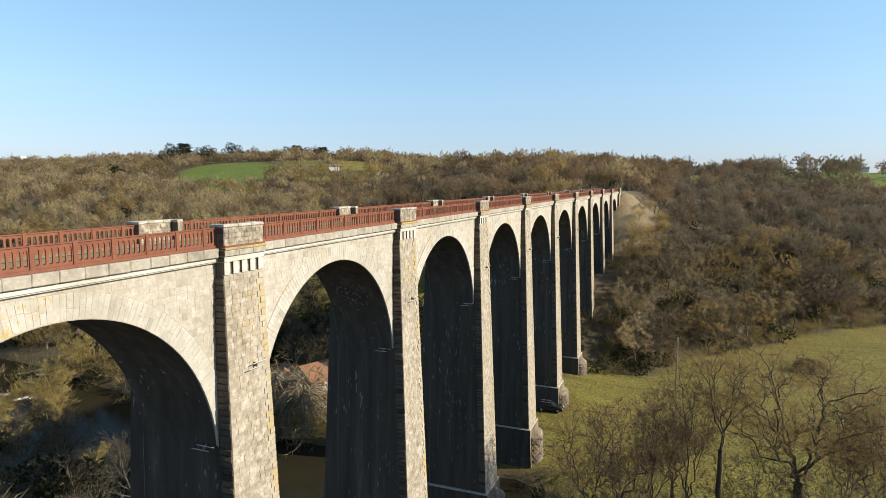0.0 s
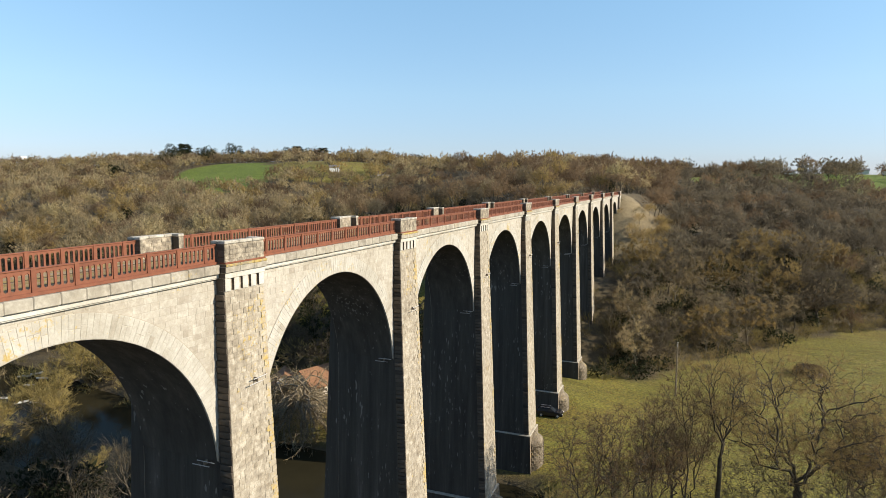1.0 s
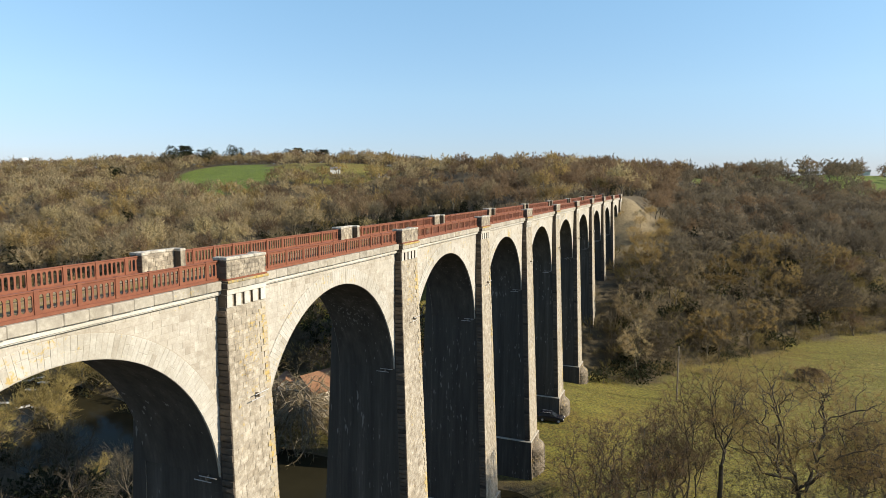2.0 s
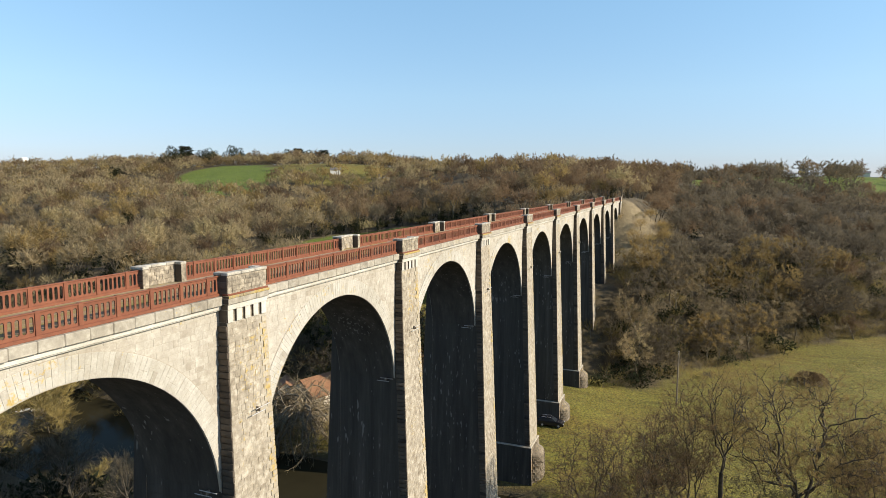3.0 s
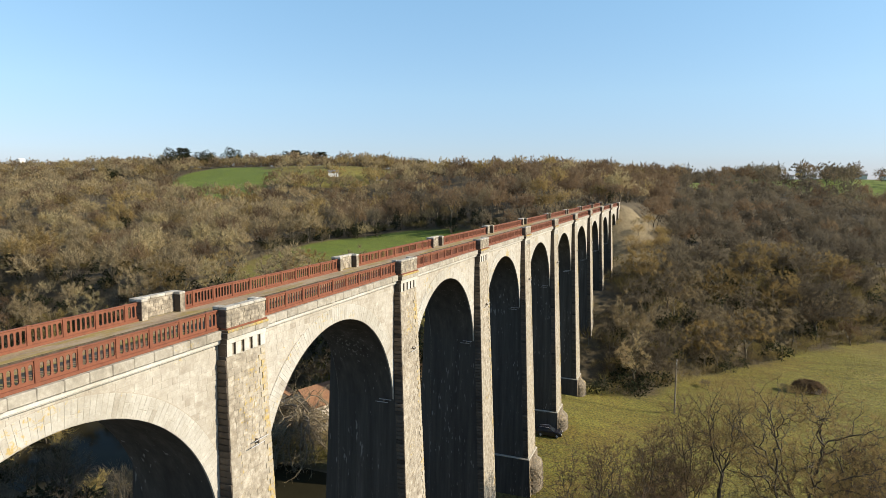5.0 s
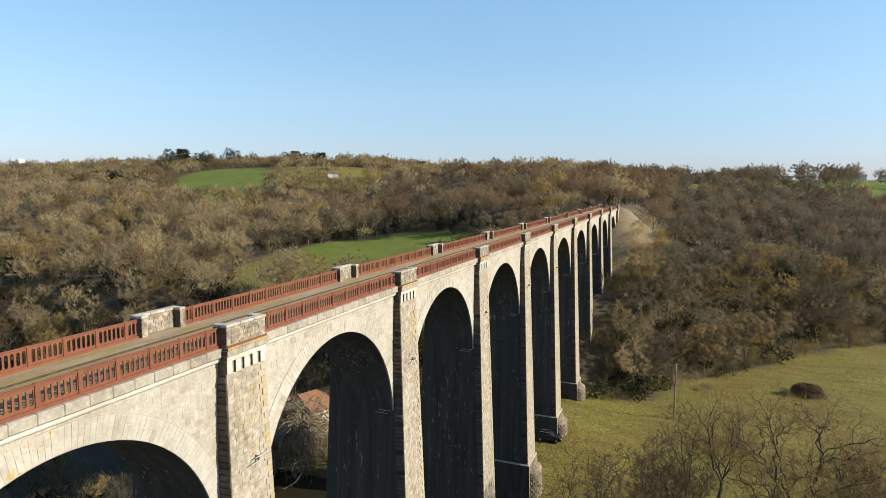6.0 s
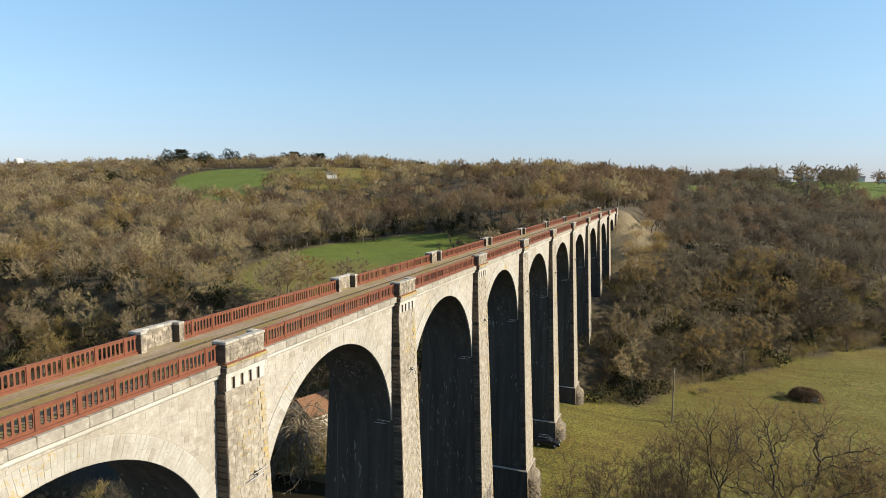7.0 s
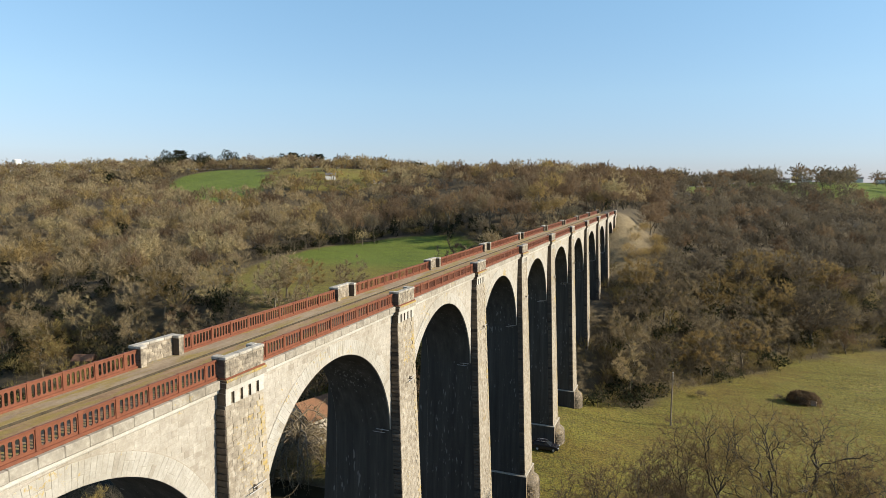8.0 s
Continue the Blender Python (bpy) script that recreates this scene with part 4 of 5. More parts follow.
def fanned(seed, high, wide, tips, twigs, length=1.7, width=0.08, fork=0.25, spread=0.42, low=-0.25, limb_every=2):
    """A bare tree from above: limbs that curve out to a domed crown, a fan of fine twigs at every tip."""
    rng = np.random.default_rng(seed)
    w = Wood()
    lean = rng.normal(size=2) * 0.03 * high
    top = np.array([lean[0], lean[1], high * fork])
    w.limb([(0, 0, -0.4), top * np.array([0.4, 0.4, 0.5]), top], high * np.array([0.024, 0.019, 0.015]), 5)
    base = high * fork * 0.85
    tall = high * 0.97 - base
    # crown of lobes: each main limb carries a dome of its own
    lobes = 7
    la = np.arange(lobes) * 2.39996 + rng.uniform(0, 6.28)
    lr = wide * 0.5 * np.array([0.12] + [rng.uniform(0.34, 0.46) for _ in range(lobes - 1)])
    lz = base + tall * np.array([0.62] + [rng.uniform(0.32, 0.55) for _ in range(lobes - 1)])
    lobe = np.stack([np.cos(la) * lr, np.sin(la) * lr, lz], 1) + np.array([lean[0], lean[1], 0])
    size = wide * rng.uniform(0.28, 0.34, lobes)
    for k in range(lobes):
        mid = top + (lobe[k] - top) * 0.5 + np.array([0, 0, -0.05 * high])
        w.limb([top * rng.uniform(0.75, 1.0), mid, lobe[k]], high * np.array([0.011, 0.008, 0.005]), 4)
    ts, td, to = [], [], []
    for i in range(tips):
        k = i % lobes
        z = 1 - (1 - low) * ((i // lobes) + rng.uniform()) / (tips / lobes)
        a = i * 2.39996 + rng.normal() * 0.3
        c = math.sqrt(max(1 - z * z, 0))
        d = np.array([math.cos(a) * c, math.sin(a) * c, z])
        r = size[k] * rng.uniform(0.62, 1.0)
        tip = lobe[k] + d * r * np.array([1, 1, 0.92])
        if i % limb_every == 0:
            w.limb([lobe[k], lobe[k] + (tip - lobe[k]) * 0.55 + rng.normal(size=3) * 0.25, tip], high * np.array([0.0042, 0.003, 0.0012]), 3)
        f = rng.uniform(0, 1, (twigs, 1)) ** 0.5
        ts.append(lobe[k] + (tip - lobe[k]) * (0.5 + 0.5 * f) + rng.normal(size=(twigs, 3)) * 0.2)
        td.append(d * spread + np.array([0, 0, 0.2]) + rng.normal(size=(twigs, 3)) * 0.5)
        out = tip - np.array([lean[0], lean[1], base])
        to.append(np.tile(d * 0.5 + out / np.linalg.norm(out) * 0.6, (twigs, 1)))
    ts, td, to = np.concatenate(ts), np.concatenate(td), np.concatenate(to)
    k = len(ts)
    return w.arrays(), slivers(ts, td, length * rng.uniform(0.5, 1.2, k), width * rng.uniform(0.6, 1.3, k), rng, to)


def parted(pts, k, rng):
    """Parts points into k groups that lie together."""
    mid = pts[rng.choice(len(pts), k, replace=False)]
    for _ in range(5):
        near = ((pts[:, None, :] - mid[None]) ** 2).sum(2).argmin(1)
        mid = np.array([pts[near == j].mean(0) if (near == j).any() else mid[j] for j in range(k)])
    return [pts[near == j] for j in range(k) if (near == j).any()]


def divided(seed, high, wide, fork, tips, twigs, low=0.35, stem_r=0.3, crook=0.13, twig_len=0.9, twig_w=0.02, haze=0.55, limbs=4):
    """A bare tree seen close: its limbs divide again and again to fill a domed crown, and end in fine twigs.
    fork: height of the first fork; low: where the crown begins, as a share of the height."""
    rng = np.random.default_rng(seed)
    w = Wood()
    ts, td = [], []
    d = rng.normal(size=(tips, 3))
    d /= np.linalg.norm(d, axis=1, keepdims=True)
    lump = 1 + 0.13 * np.sin(d[:, 0] * 4 + seed) + 0.10 * np.sin(d[:, 1] * 5 + d[:, 2] * 4 + seed * 2)
    mid_z, half_z = high * (1 + low) / 2, high * (1 - low) / 2
    crown = d * (rng.uniform(0.18, 1.0, tips) ** 0.42 * lump)[:, None] * np.array([wide / 2, wide / 2, half_z])
    crown[:, 2] = np.where(crown[:, 2] < -0.45 * half_z, crown[:, 2] * 0.45, crown[:, 2])
    crown += np.array([0, 0, mid_z])
    trunk = bend((0, 0, -0.4), (rng.normal() * 0.05, rng.normal() * 0.05, 1), fork + 0.4, 5, rng, 0.1, 0.06)
    w.limb(trunk, stem_r * np.linspace(1.3, 0.9, 6), 8)

    def limb(p, q, r0, r1, way):
        """A crooked limb from p to q that sets out along way."""
        ln = np.linalg.norm(q - p)
        k = 5 if ln > 3 else 3 if ln > 1.2 else 2
        t = np.linspace(0, 1, k + 1)[:, None]
        knee = p + way * ln * 0.5
        line = (1 - t) ** 2 * p + 2 * t * (1 - t) * knee + t ** 2 * q
        line[1:-1] += rng.normal(size=(k - 1, 3)) * crook * ln / k * 1.6
        w.limb(line, np.linspace(r0, r1, k + 1), 6 if r0 > 0.1 else 4 if r0 > 0.04 else 3)
        end = line[-1] - line[-2]
        return end / (np.linalg.norm(end) + 1e-9)

    def divide(p, pts, way, level):
        n = len(pts)
        if n <= 2:
            for q in pts:
                end = limb(p, q, 0.02, 0.007, way)
                f = rng.uniform(0.2, 1.05, (twigs, 1))
                ts.append(p + (q - p) * f)
                td.append(end * 0.7 + rng.normal(size=(twigs, 3)) * haze + np.array([0, 0, 0.35]))
            return
        for g in parted(pts, min(limbs if level == 0 else rng.integers(2, 4), n), rng):
            share = 0.45 if level == 0 else 0.5 if len(g) > 3 else 0.8
            q = p + (g.mean(0) - p) * share
            r0 = stem_r * 0.85 * (len(g) / tips) ** 0.42
            end = limb(p, q, r0, r0 * 0.72, way * 0.6 + (q - p) / (np.linalg.norm(q - p) + 1e-9) * 0.4)
            divide(q, g, end, level + 1)

    divide(trunk[-1], crown, np.array([0.0, 0.0, 1.0]), 0)
    ts, td = np.concatenate(ts), np.concatenate(td)
    n = len(ts)
    return w.arrays(), slivers(ts, td, twig_len * rng.uniform(0.5, 1.3, n), twig_w * rng.uniform(0.7, 1.3, n), rng)


def leafy(seed, high, wide, count, size=0.35, low=0.05):
    """An evergreen mass: small leaf sprays over lumpy boughs."""
    rng = np.random.default_rng(seed)
    w = Wood()
    w.limb([(0, 0, -0.3), (0, 0, high * 0.7)], [high * 0.03, high * 0.01], 4)
    lumps = rng.normal(size=(9, 3)) * np.array([wide * 0.2, wide * 0.2, high * 0.18]) + np.array([0, 0, high * (0.5 + low / 2)])
    which = rng.integers(0, 9, count)
    d = rng.normal(size=(count, 3))
    d /= np.linalg.norm(d, axis=1, keepdims=True)
    p = lumps[which] + d * rng.uniform(0.5, 1.0, (count, 1)) ** 0.5 * np.array([wide * 0.24, wide * 0.24, high * 0.22])
    p[:, 2] = np.maximum(p[:, 2], 0.1)
    return w.arrays(), slivers(p, d + rng.normal(size=(count, 3)) * 0.7, size * rng.uniform(0.7, 1.6, count), size * rng.uniform(0.5, 1.0, count), rng)


def tree_kind(name, arrays, twig_mat, trunk_mat=None):
    (bv, bf), (tv, tf) = arrays
    return big_mesh("trunk", bv, bf, [trunk_mat or BARK]), big_mesh("crown", tv, tf, [twig_mat])


def plant(kind, x, y, scale, turn, name, label, category="tree", group="", z=None):
    t = thing(name, label, category, pose(x, y, ground_z(x, y) if z is None else z, 0, 0, turn) @ Matrix.Scale(scale, 4), group)
    part("trunk", kind[0], t)
    part("crown", kind[1], t)
    return t


def at_bearing(az, dist):
    a = radians(az)
    return 20.8 + dist * math.sin(a), -7.5 + dist * math.cos(a)


class Stand:
    """Many plants joined into one mesh."""

    def __init__(self, mats):
        self.v, self.f, self.m, self.tone, self.n, self.mats = [], [], [], [], 0, mats

    def add(self, arrays, x, y, scale, turn, twig_slot, z=None, bark_slot=0, squash=1.0):
        c, s = math.cos(turn), math.sin(turn)
        rot = np.array([[c, -s, 0], [s, c, 0], [0, 0, squash]]) * scale
        at = np.array([x, y, ground_z(x, y) if z is None else z])
        for (v, f), slot in zip(arrays, (bark_slot, twig_slot)):
            self.v.append(v @ rot.T + at)
            self.f.append(f + self.n)
            self.m.append(np.full(len(f), slot))
            self.tone.append(np.full(len(f), math.sin(x * 91.7 + y * 37.3) * 43758.5 % 1.0, np.float32))
            self.n += len(v)

    def build(self, name, label, category):
        me = big_mesh(name, np.concatenate(self.v), np.concatenate(self.f), self.mats, np.concatenate(self.m))
        me.attributes.new("tone", "FLOAT", "FACE").data.foreach_set("value", np.concatenate(self.tone))
        return tagged(new(name, me), label, category, kind="stuff")


def depth_of(x, y):
    """Distance along the valley view from the walk's foot."""
    return (x - 21) * -0.363 + (y + 7.5) * 0.932, (x - 21) * 0.932 + (y + 7.5) * 0.363


def build_woods():
    rnd = random.Random(5)
    twigs_of = (TWIG, TWIG_RED, TWIG_PALE, TWIG_GREY, TWIG, TWIG_RED)
    mid_kinds = [tree_kind("wood_tree", divided(100 + i, 14.0, 12.5, 3.0, 78, 46, 0.18, 0.2, 0.16, 1.3, 0.085, 0.62), twigs_of[i], PALE_BARK if i in (0, 2, 4) else BARK) for i in range(6)]
    near = [fanned(200 + i, 13.0, 11.5, 77, 13, 1.5, 0.185, 0.2, 0.5, -0.35, 7) for i in range(6)]
    far = [fanned(300 + i, 12.5, 12.0, 42, 9, 1.7, 0.33, 0.16, 0.45, -0.2, 21) for i in range(5)]
    hazy = [fanned(330 + i, 12.0, 12.5, 35, 8, 1.7, 0.42, 0.1, 0.3, -0.3, 35) for i in range(5)]
    thick = [brush(370 + i, 6.5, 7.5, 170, 1.5, 0.14, 0.1) for i in range(3)]
    under = [brush(380 + i, 4.5, 9.0, 36, 1.6, 0.8, 0.0) for i in range(3)]
    tall = [fanned(350 + i, 15.5, 9.5, 70, 15, 1.5, 0.15, 0.4, 0.5, -0.5, 4) for i in range(3)]
    ivy = [leafy(400 + i, 9.0, 5.0, 420, 0.55) for i in range(3)]
    mats = [BARK, TWIG, TWIG_RED, TWIG_GREY, LEAF, SCRUB, TWIG_PALE]
    left, right, beyond = Stand(mats), Stand(mats), Stand(mats)
    apart = 0
    step = 10.7
    gx = -690.0
    row = 0
    while gx < 330:
        gy = 90.0 + (step / 2 if row % 2 else 0)
        row += 1
        while gy < 760:
            x, y = gx + rnd.uniform(-2.2, 2.2), gy + rnd.uniform(-2.2, 2.2)
            d, l = depth_of(x, y)
            roll, size, turn = rnd.random(), rnd.choice([0.62, 0.75, 0.8, 0.88, 0.95, 1.1]) * rnd.uniform(0.92, 1.08), rnd.uniform(0, 6.28)
            gy += step
            if d < 60 or abs(l + 0.02 * d) > 0.73 * d + 12 or d > 700 or not wooded(x, y):
                continue
            keep = 0.97 if d < 300 else (0.9 if d < 480 else 0.6)
            if x < -150 and math.hypot(x - 21, y + 7) > 590:
                keep = 0.95
            if float(on_ridge(x, y)) > 0.3:
                keep = 0.6 if not (6.6 < math.degrees(math.atan2(x - 21, y + 7)) < 9.4 or 11.6 < math.degrees(math.atan2(x - 21, y + 7)) < 14.2) else 0.06
            if -118 < x < -36 and 112 < y < 166:
                keep = 0.85
            if roll > keep:
                continue
            hill_red = -150 < x < 25 and y > 210
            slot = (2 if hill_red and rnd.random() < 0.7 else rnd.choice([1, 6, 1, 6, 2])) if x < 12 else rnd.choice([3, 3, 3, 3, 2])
            # greyer twig colour beside the viaduct stands in for its cast shade
            if -80 < x < -12 and y < 150 and rnd.random() < 0.8:
                slot = 3
            if -118 < x < -36 and 112 < y < 170:
                slot = rnd.choice([1, 6])
            # paler twigs to the left; on the distant hill the colour imitates haze
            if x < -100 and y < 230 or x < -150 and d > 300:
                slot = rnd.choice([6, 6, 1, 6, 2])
            edge = y - float(meadow_edge(x))
            if x > 0 and edge < 10:
                size *= 0.85
            if -140 < x < -25 and 225 < y < 300:
                size *= 1.15
            rim = in_oval(x, y, *FIELD) < 1.75 and y > 205 and x > -125
            if rim:
                left.add(rnd.choice(tall), x, y, size, turn, rnd.choice([2, 3]))
                # dark ivy added to imitate the shade low on the wood's edge
                left.add(rnd.choice(ivy), x + 2, y - 3, rnd.uniform(0.5, 0.9), turn, 4)
            elif d < 165 and apart < 270:
                k = {1: (0, 4), 2: (1, 5), 3: (3,), 6: (2,)}[slot]
                plant(mid_kinds[rnd.choice(k)], x, y, size, math.degrees(turn), "bare_tree", "leafless broadleaved tree with brown twigs on the hillside", group="hillside trees")
                apart += 1
            elif d < 300:
                (left if x < -3 else right).add(rnd.choice(near), x, y, size, turn, slot)
            else:
                beyond.add(rnd.choice(hazy if d > 480 else far), x, y, size * (1.2 if d > 440 else 1.05), turn, slot)
            if d < 330 and x < -10 and rnd.random() < 0.75 and in_oval(x, y, *FIELD) > 1.1:
                left.add(rnd.choice(thick), x + rnd.uniform(4, 6.5), y + rnd.uniform(-4, 4), rnd.uniform(0.8, 1.3), turn, rnd.choice([1, 6, 3]))
            if d > 470:
                beyond.add(rnd.choice(under), x + rnd.uniform(-4, 4), y + rnd.uniform(-4, 4), rnd.uniform(0.7, 1.2), turn, rnd.choice([1, 2, 3]))
            if d < 330 and rnd.random() < (0.12 if d < 200 else 0.09):
                (left if x < -3 else right).add(rnd.choice(ivy), x + 2, y - 2, size * rnd.uniform(0.5, 1.1), turn, 4)
        gx += step * 0.87
    # taller trees down the bank beside the piers
    put = []
    for _ in range(500):
        x, y = rnd.uniform(9, 66), rnd.uniform(128, 215)
        edge = y - float(meadow_edge(x))
        if 3 < edge < 34 and len(put) < 26 and all(math.hypot(x - a, y - b) > 7.0 for a, b in put + [(54.5, 188.0)]) and not (x < 15 and y > 176):
            put.append((x, y))
            plant(mid_kinds[rnd.choice([3, 0, 4, 2, 0])], x, y, rnd.uniform(0.68, 0.95), rnd.uniform(0, 360), "bare_tree", "leafless broadleaved tree with brown twigs on the hillside", group="hillside trees")
    # the broad old tree that stands out at the meadow's edge
    plant(tree_kind("tree", divided(160, 18.0, 21.0, 4.5, 520, 26, 0.18, 0.45, 0.14, 1.3, 0.07), TWIG_GREY, DARK_BARK), 54.5, 188.0, 1.0, 40, "old_tree", "broad leafless old tree with a domed grey crown")
    left.build("woodland", "leafless brown woodland on the valley side", "woodland")
    right.build("woodland", "leafless grey-brown woodland on the steep bank", "woodland")
    beyond.build("woodland", "distant leafless woodland along the hilltops", "woodland")


build_woods()


def build_riverside():
    """Tall bare trees on the meadow bank, shrubs on both banks."""
    vase = divided(41, 23.0, 8.0, 11.5, 300, 13, 0.55, 0.24, 0.12, 0.9, 0.024)
    old = divided(43, 23.0, 16.5, 7.8, 1100, 14, 0.32, 0.46, 0.17, 0.95, 0.027, 0.5, 5)
    slim = divided(45, 20.0, 7.5, 5.0, 420, 14, 0.36, 0.19, 0.14, 0.9, 0.026)
    open_crown = divided(47, 18.0, 10.5, 5.5, 380, 12, 0.36, 0.21, 0.24, 0.9, 0.025)
    thicket = divided(48, 10.5, 10.0, 0.8, 380, 12, 0.1, 0.13, 0.22, 0.8, 0.028)
    dark, brown, pale = (tree_kind("tree", vase, TWIG, DARK_BARK), tree_kind("tree", slim, TWIG_RED, DARK_BARK), tree_kind("tree", open_crown, TWIG_RED, DARK_BARK))
    great, low = tree_kind("tree", old, TWIG, DARK_BARK), tree_kind("tree", thicket, TWIG_GREY, BARK)
    tall_label = "tall leafless tree with a spreading crown on the river bank"
    for az, d, kind, size, t, name, label in ((8.9, 74, great, 1.0, 200, "riverside_tree", "broad old leafless tree with crooked dark limbs on the bank"), (3.4, 71, dark, 1.0, 60, "riverside_tree", "slender leafless tree with a high vase-shaped crown"),
                                              (0.6, 70, brown, 1.05, 130, "riverside_tree", tall_label), (-1.7, 67, brown, 0.9, 20, "riverside_tree", tall_label), (-0.6, 73, pale, 0.9, 250, "riverside_tree", tall_label), (12.6, 78, brown, 0.9, 90, "riverside_tree", tall_label),
                                              (-4.6, 65, pale, 1.0, 110, "riverside_tree", tall_label), (-7.6, 64, pale, 0.93, 300, "riverside_tree", tall_label), (14.2, 76, pale, 0.98, 10, "riverside_tree", tall_label), (16.8, 80, great, 0.85, 80, "riverside_tree", tall_label),
                                              (-10.3, 66, low, 0.95, 40, "bank_thicket", "pale bare thicket at the water's edge"), (-5.5, 68, low, 0.95, 190, "bank_thicket", "pale bare thicket at the water's edge"),
                                              (-2.6, 68, low, 1.05, 250, "bank_thicket", "pale bare thicket at the water's edge"), (5.9, 74, low, 1.05, 70, "bank_thicket", "pale bare thicket at the water's edge"), (14.0, 72, low, 1.1, 20, "bank_thicket", "pale bare thicket at the water's edge"), (11.8, 73, low, 1.1, 150, "bank_thicket", "pale bare thicket at the water's edge")):
        x, y = at_bearing(az, d)
        plant(kind, x, y, size, t, name, label, group="riverside trees" if name == "riverside_tree" else "bank thickets")
    # trees coloured grey and dark in place of the viaduct's shadow on this bank
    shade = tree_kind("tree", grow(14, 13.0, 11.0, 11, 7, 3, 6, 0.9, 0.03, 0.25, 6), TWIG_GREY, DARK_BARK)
    for x, y, size, t in ((-50, 46, 0.85, 30), (-44, 48.5, 0.7, 200), (-57, 49, 0.8, 100), (-39, 46, 0.75, 300), (-63, 45, 0.9, 15), (-70, 49, 0.75, 260)):
        plant(shade, x, y, size, t, "riverside_tree", tall_label, group="riverside trees")


build_riverside()


# ---- scrub and banks ----
def build_scrub():
    rnd = random.Random(9)
    kinds = [brush(500 + i, 3.2, 4.4, 90, 1.1, 0.085, 0.0) for i in range(5)]
    evergreen = [leafy(520 + i, 3.4, 4.4, 170, 0.45, 0.0) for i in range(3)]
    mats = [BARK, SCRUB, TWIG_GREY, LEAF, TWIG_PALE, TWIG, TWIG_OLIVE]
    bank, shore = Stand(mats), Stand(mats)
    for i in range(6000):
        x, y = rnd.uniform(-22, 105), rnd.uniform(112, 250)
        u = y - float(meadow_edge(x))
        keep = -2.5 < u < 72 and (u < 45 or x < 60) and rnd.random() < (1.0 if u < 12 else 0.75)
        if not keep or (-10 < x < 4.5 and y < 206 and rnd.random() < 0.9) or (1 < x < 14 and 180 < y < 212 and rnd.random() < 0.85) or y > 240:
            continue
        if x > 4 and rnd.random() < 0.09:
            bank.add(rnd.choice(evergreen), x, y, rnd.uniform(0.5, 1.4), rnd.uniform(0, 6.28), 3)
        else:
            bank.add(rnd.choice(kinds), x, y, rnd.uniform(0.45, 1.2) * (1.25 if u > 6 else 0.9), rnd.uniform(0, 6.28), rnd.choice([1, 2, 1, 2, 1]))
    for i in range(140):
        x, y = rnd.uniform(-9, 7), rnd.uniform(124, 203)
        bank.add(rnd.choice(kinds), x, y, rnd.uniform(0.3, 0.6), rnd.uniform(0, 6.28), rnd.choice([1, 2, 5]))
    for i in range(560):
        x = rnd.uniform(-170, -9) if i % 3 else rnd.uniform(-150, -84)
        m = float(river_middle(x))
        side = rnd.random()
        if side < 0.55:
            y = m + rnd.uniform(12.5, 32)
        elif side < 0.85:
            y = m - rnd.uniform(12.5, 30)
        else:
            y = rnd.uniform(76, 112)
        if -120 < x < -105 and 86 < y < 102 or -58 < x < -28 and 78 < y < 102 or x > -76 and y < 60 and rnd.random() < 0.7:
            continue
        if rnd.random() < 0.2:
            shore.add(rnd.choice(evergreen), x, y, rnd.uniform(0.5, 1.5), rnd.uniform(0, 6.28), 3)
        else:
            # olive beyond x -76, greyer nearer: the viaduct's shadow put into the twig colour
            shore.add(rnd.choice(kinds), x, y, rnd.uniform(0.5, 1.6), rnd.uniform(0, 6.28), rnd.choice([1, 6, 6, 6, 4] if x < -76 else [2, 1, 2, 5]))
    # dark cover added over sunlit bank to imitate shadow there
    for i in range(70):
        x, y = rnd.uniform(-78, -34), rnd.uniform(36, 52)
        shore.add(rnd.choice(kinds if i % 3 else evergreen), x, y, rnd.uniform(0.7, 1.5), rnd.uniform(0, 6.28), 2 if i % 3 else 3)
    for i in range(130):
        x = rnd.uniform(5, 60)
        y = float(river_middle(x)) + (rnd.uniform(12.5, 15) if i % 3 else rnd.uniform(15, 24))
        shore.add(rnd.choice(kinds), x, y, rnd.uniform(0.6, 1.4), rnd.uniform(0, 6.28), rnd.choice([5, 1, 6, 4, 2]))
    for i in range(600):
        x, y = rnd.uniform(-190, -16), rnd.uniform(94, 160)
        if y < meadow_edge(x) - 1 or -120 < x < -104 and y < 102 or in_oval(x, y, *FIELD) < 1 or (in_oval(x, y, *GLADE) < 1 and rnd.random() < 0.8):
            continue
        shore.add(rnd.choice(evergreen), x, y, rnd.uniform(0.6, 1.4), rnd.uniform(0, 6.28), 3) if rnd.random() < 0.35 else shore.add(rnd.choice(kinds), x, y, rnd.uniform(0.6, 1.5), rnd.uniform(0, 6.28), rnd.choice([1, 2, 2, 5]))
    for i in range(420):
        a = rnd.uniform(0, 6.28)
        cx, cy, ra, rb, turn = FIELD
        r = rnd.uniform(1.06, 1.32)
        dx, dy = math.cos(a) * ra * r, math.sin(a) * rb * r
        x, y = cx + dx * math.cos(turn) - dy * math.sin(turn), cy + dx * math.sin(turn) + dy * math.cos(turn)
        if y < 172 or x > -12:
            continue
        shore.add(rnd.choice(evergreen), x, y, rnd.uniform(0.6, 1.3), rnd.uniform(0, 6.28), 3) if rnd.random() < 0.35 else shore.add(rnd.choice(kinds), x, y, rnd.uniform(0.6, 1.3), rnd.uniform(0, 6.28), rnd.choice([1, 2, 2]))
    bank.build("scrub", "tangled olive scrub and brambles along the meadow edge", "scrub")
    shore.build("riverside_scrub", "bare shrubs and ivy along the river banks", "scrub")


build_scrub()


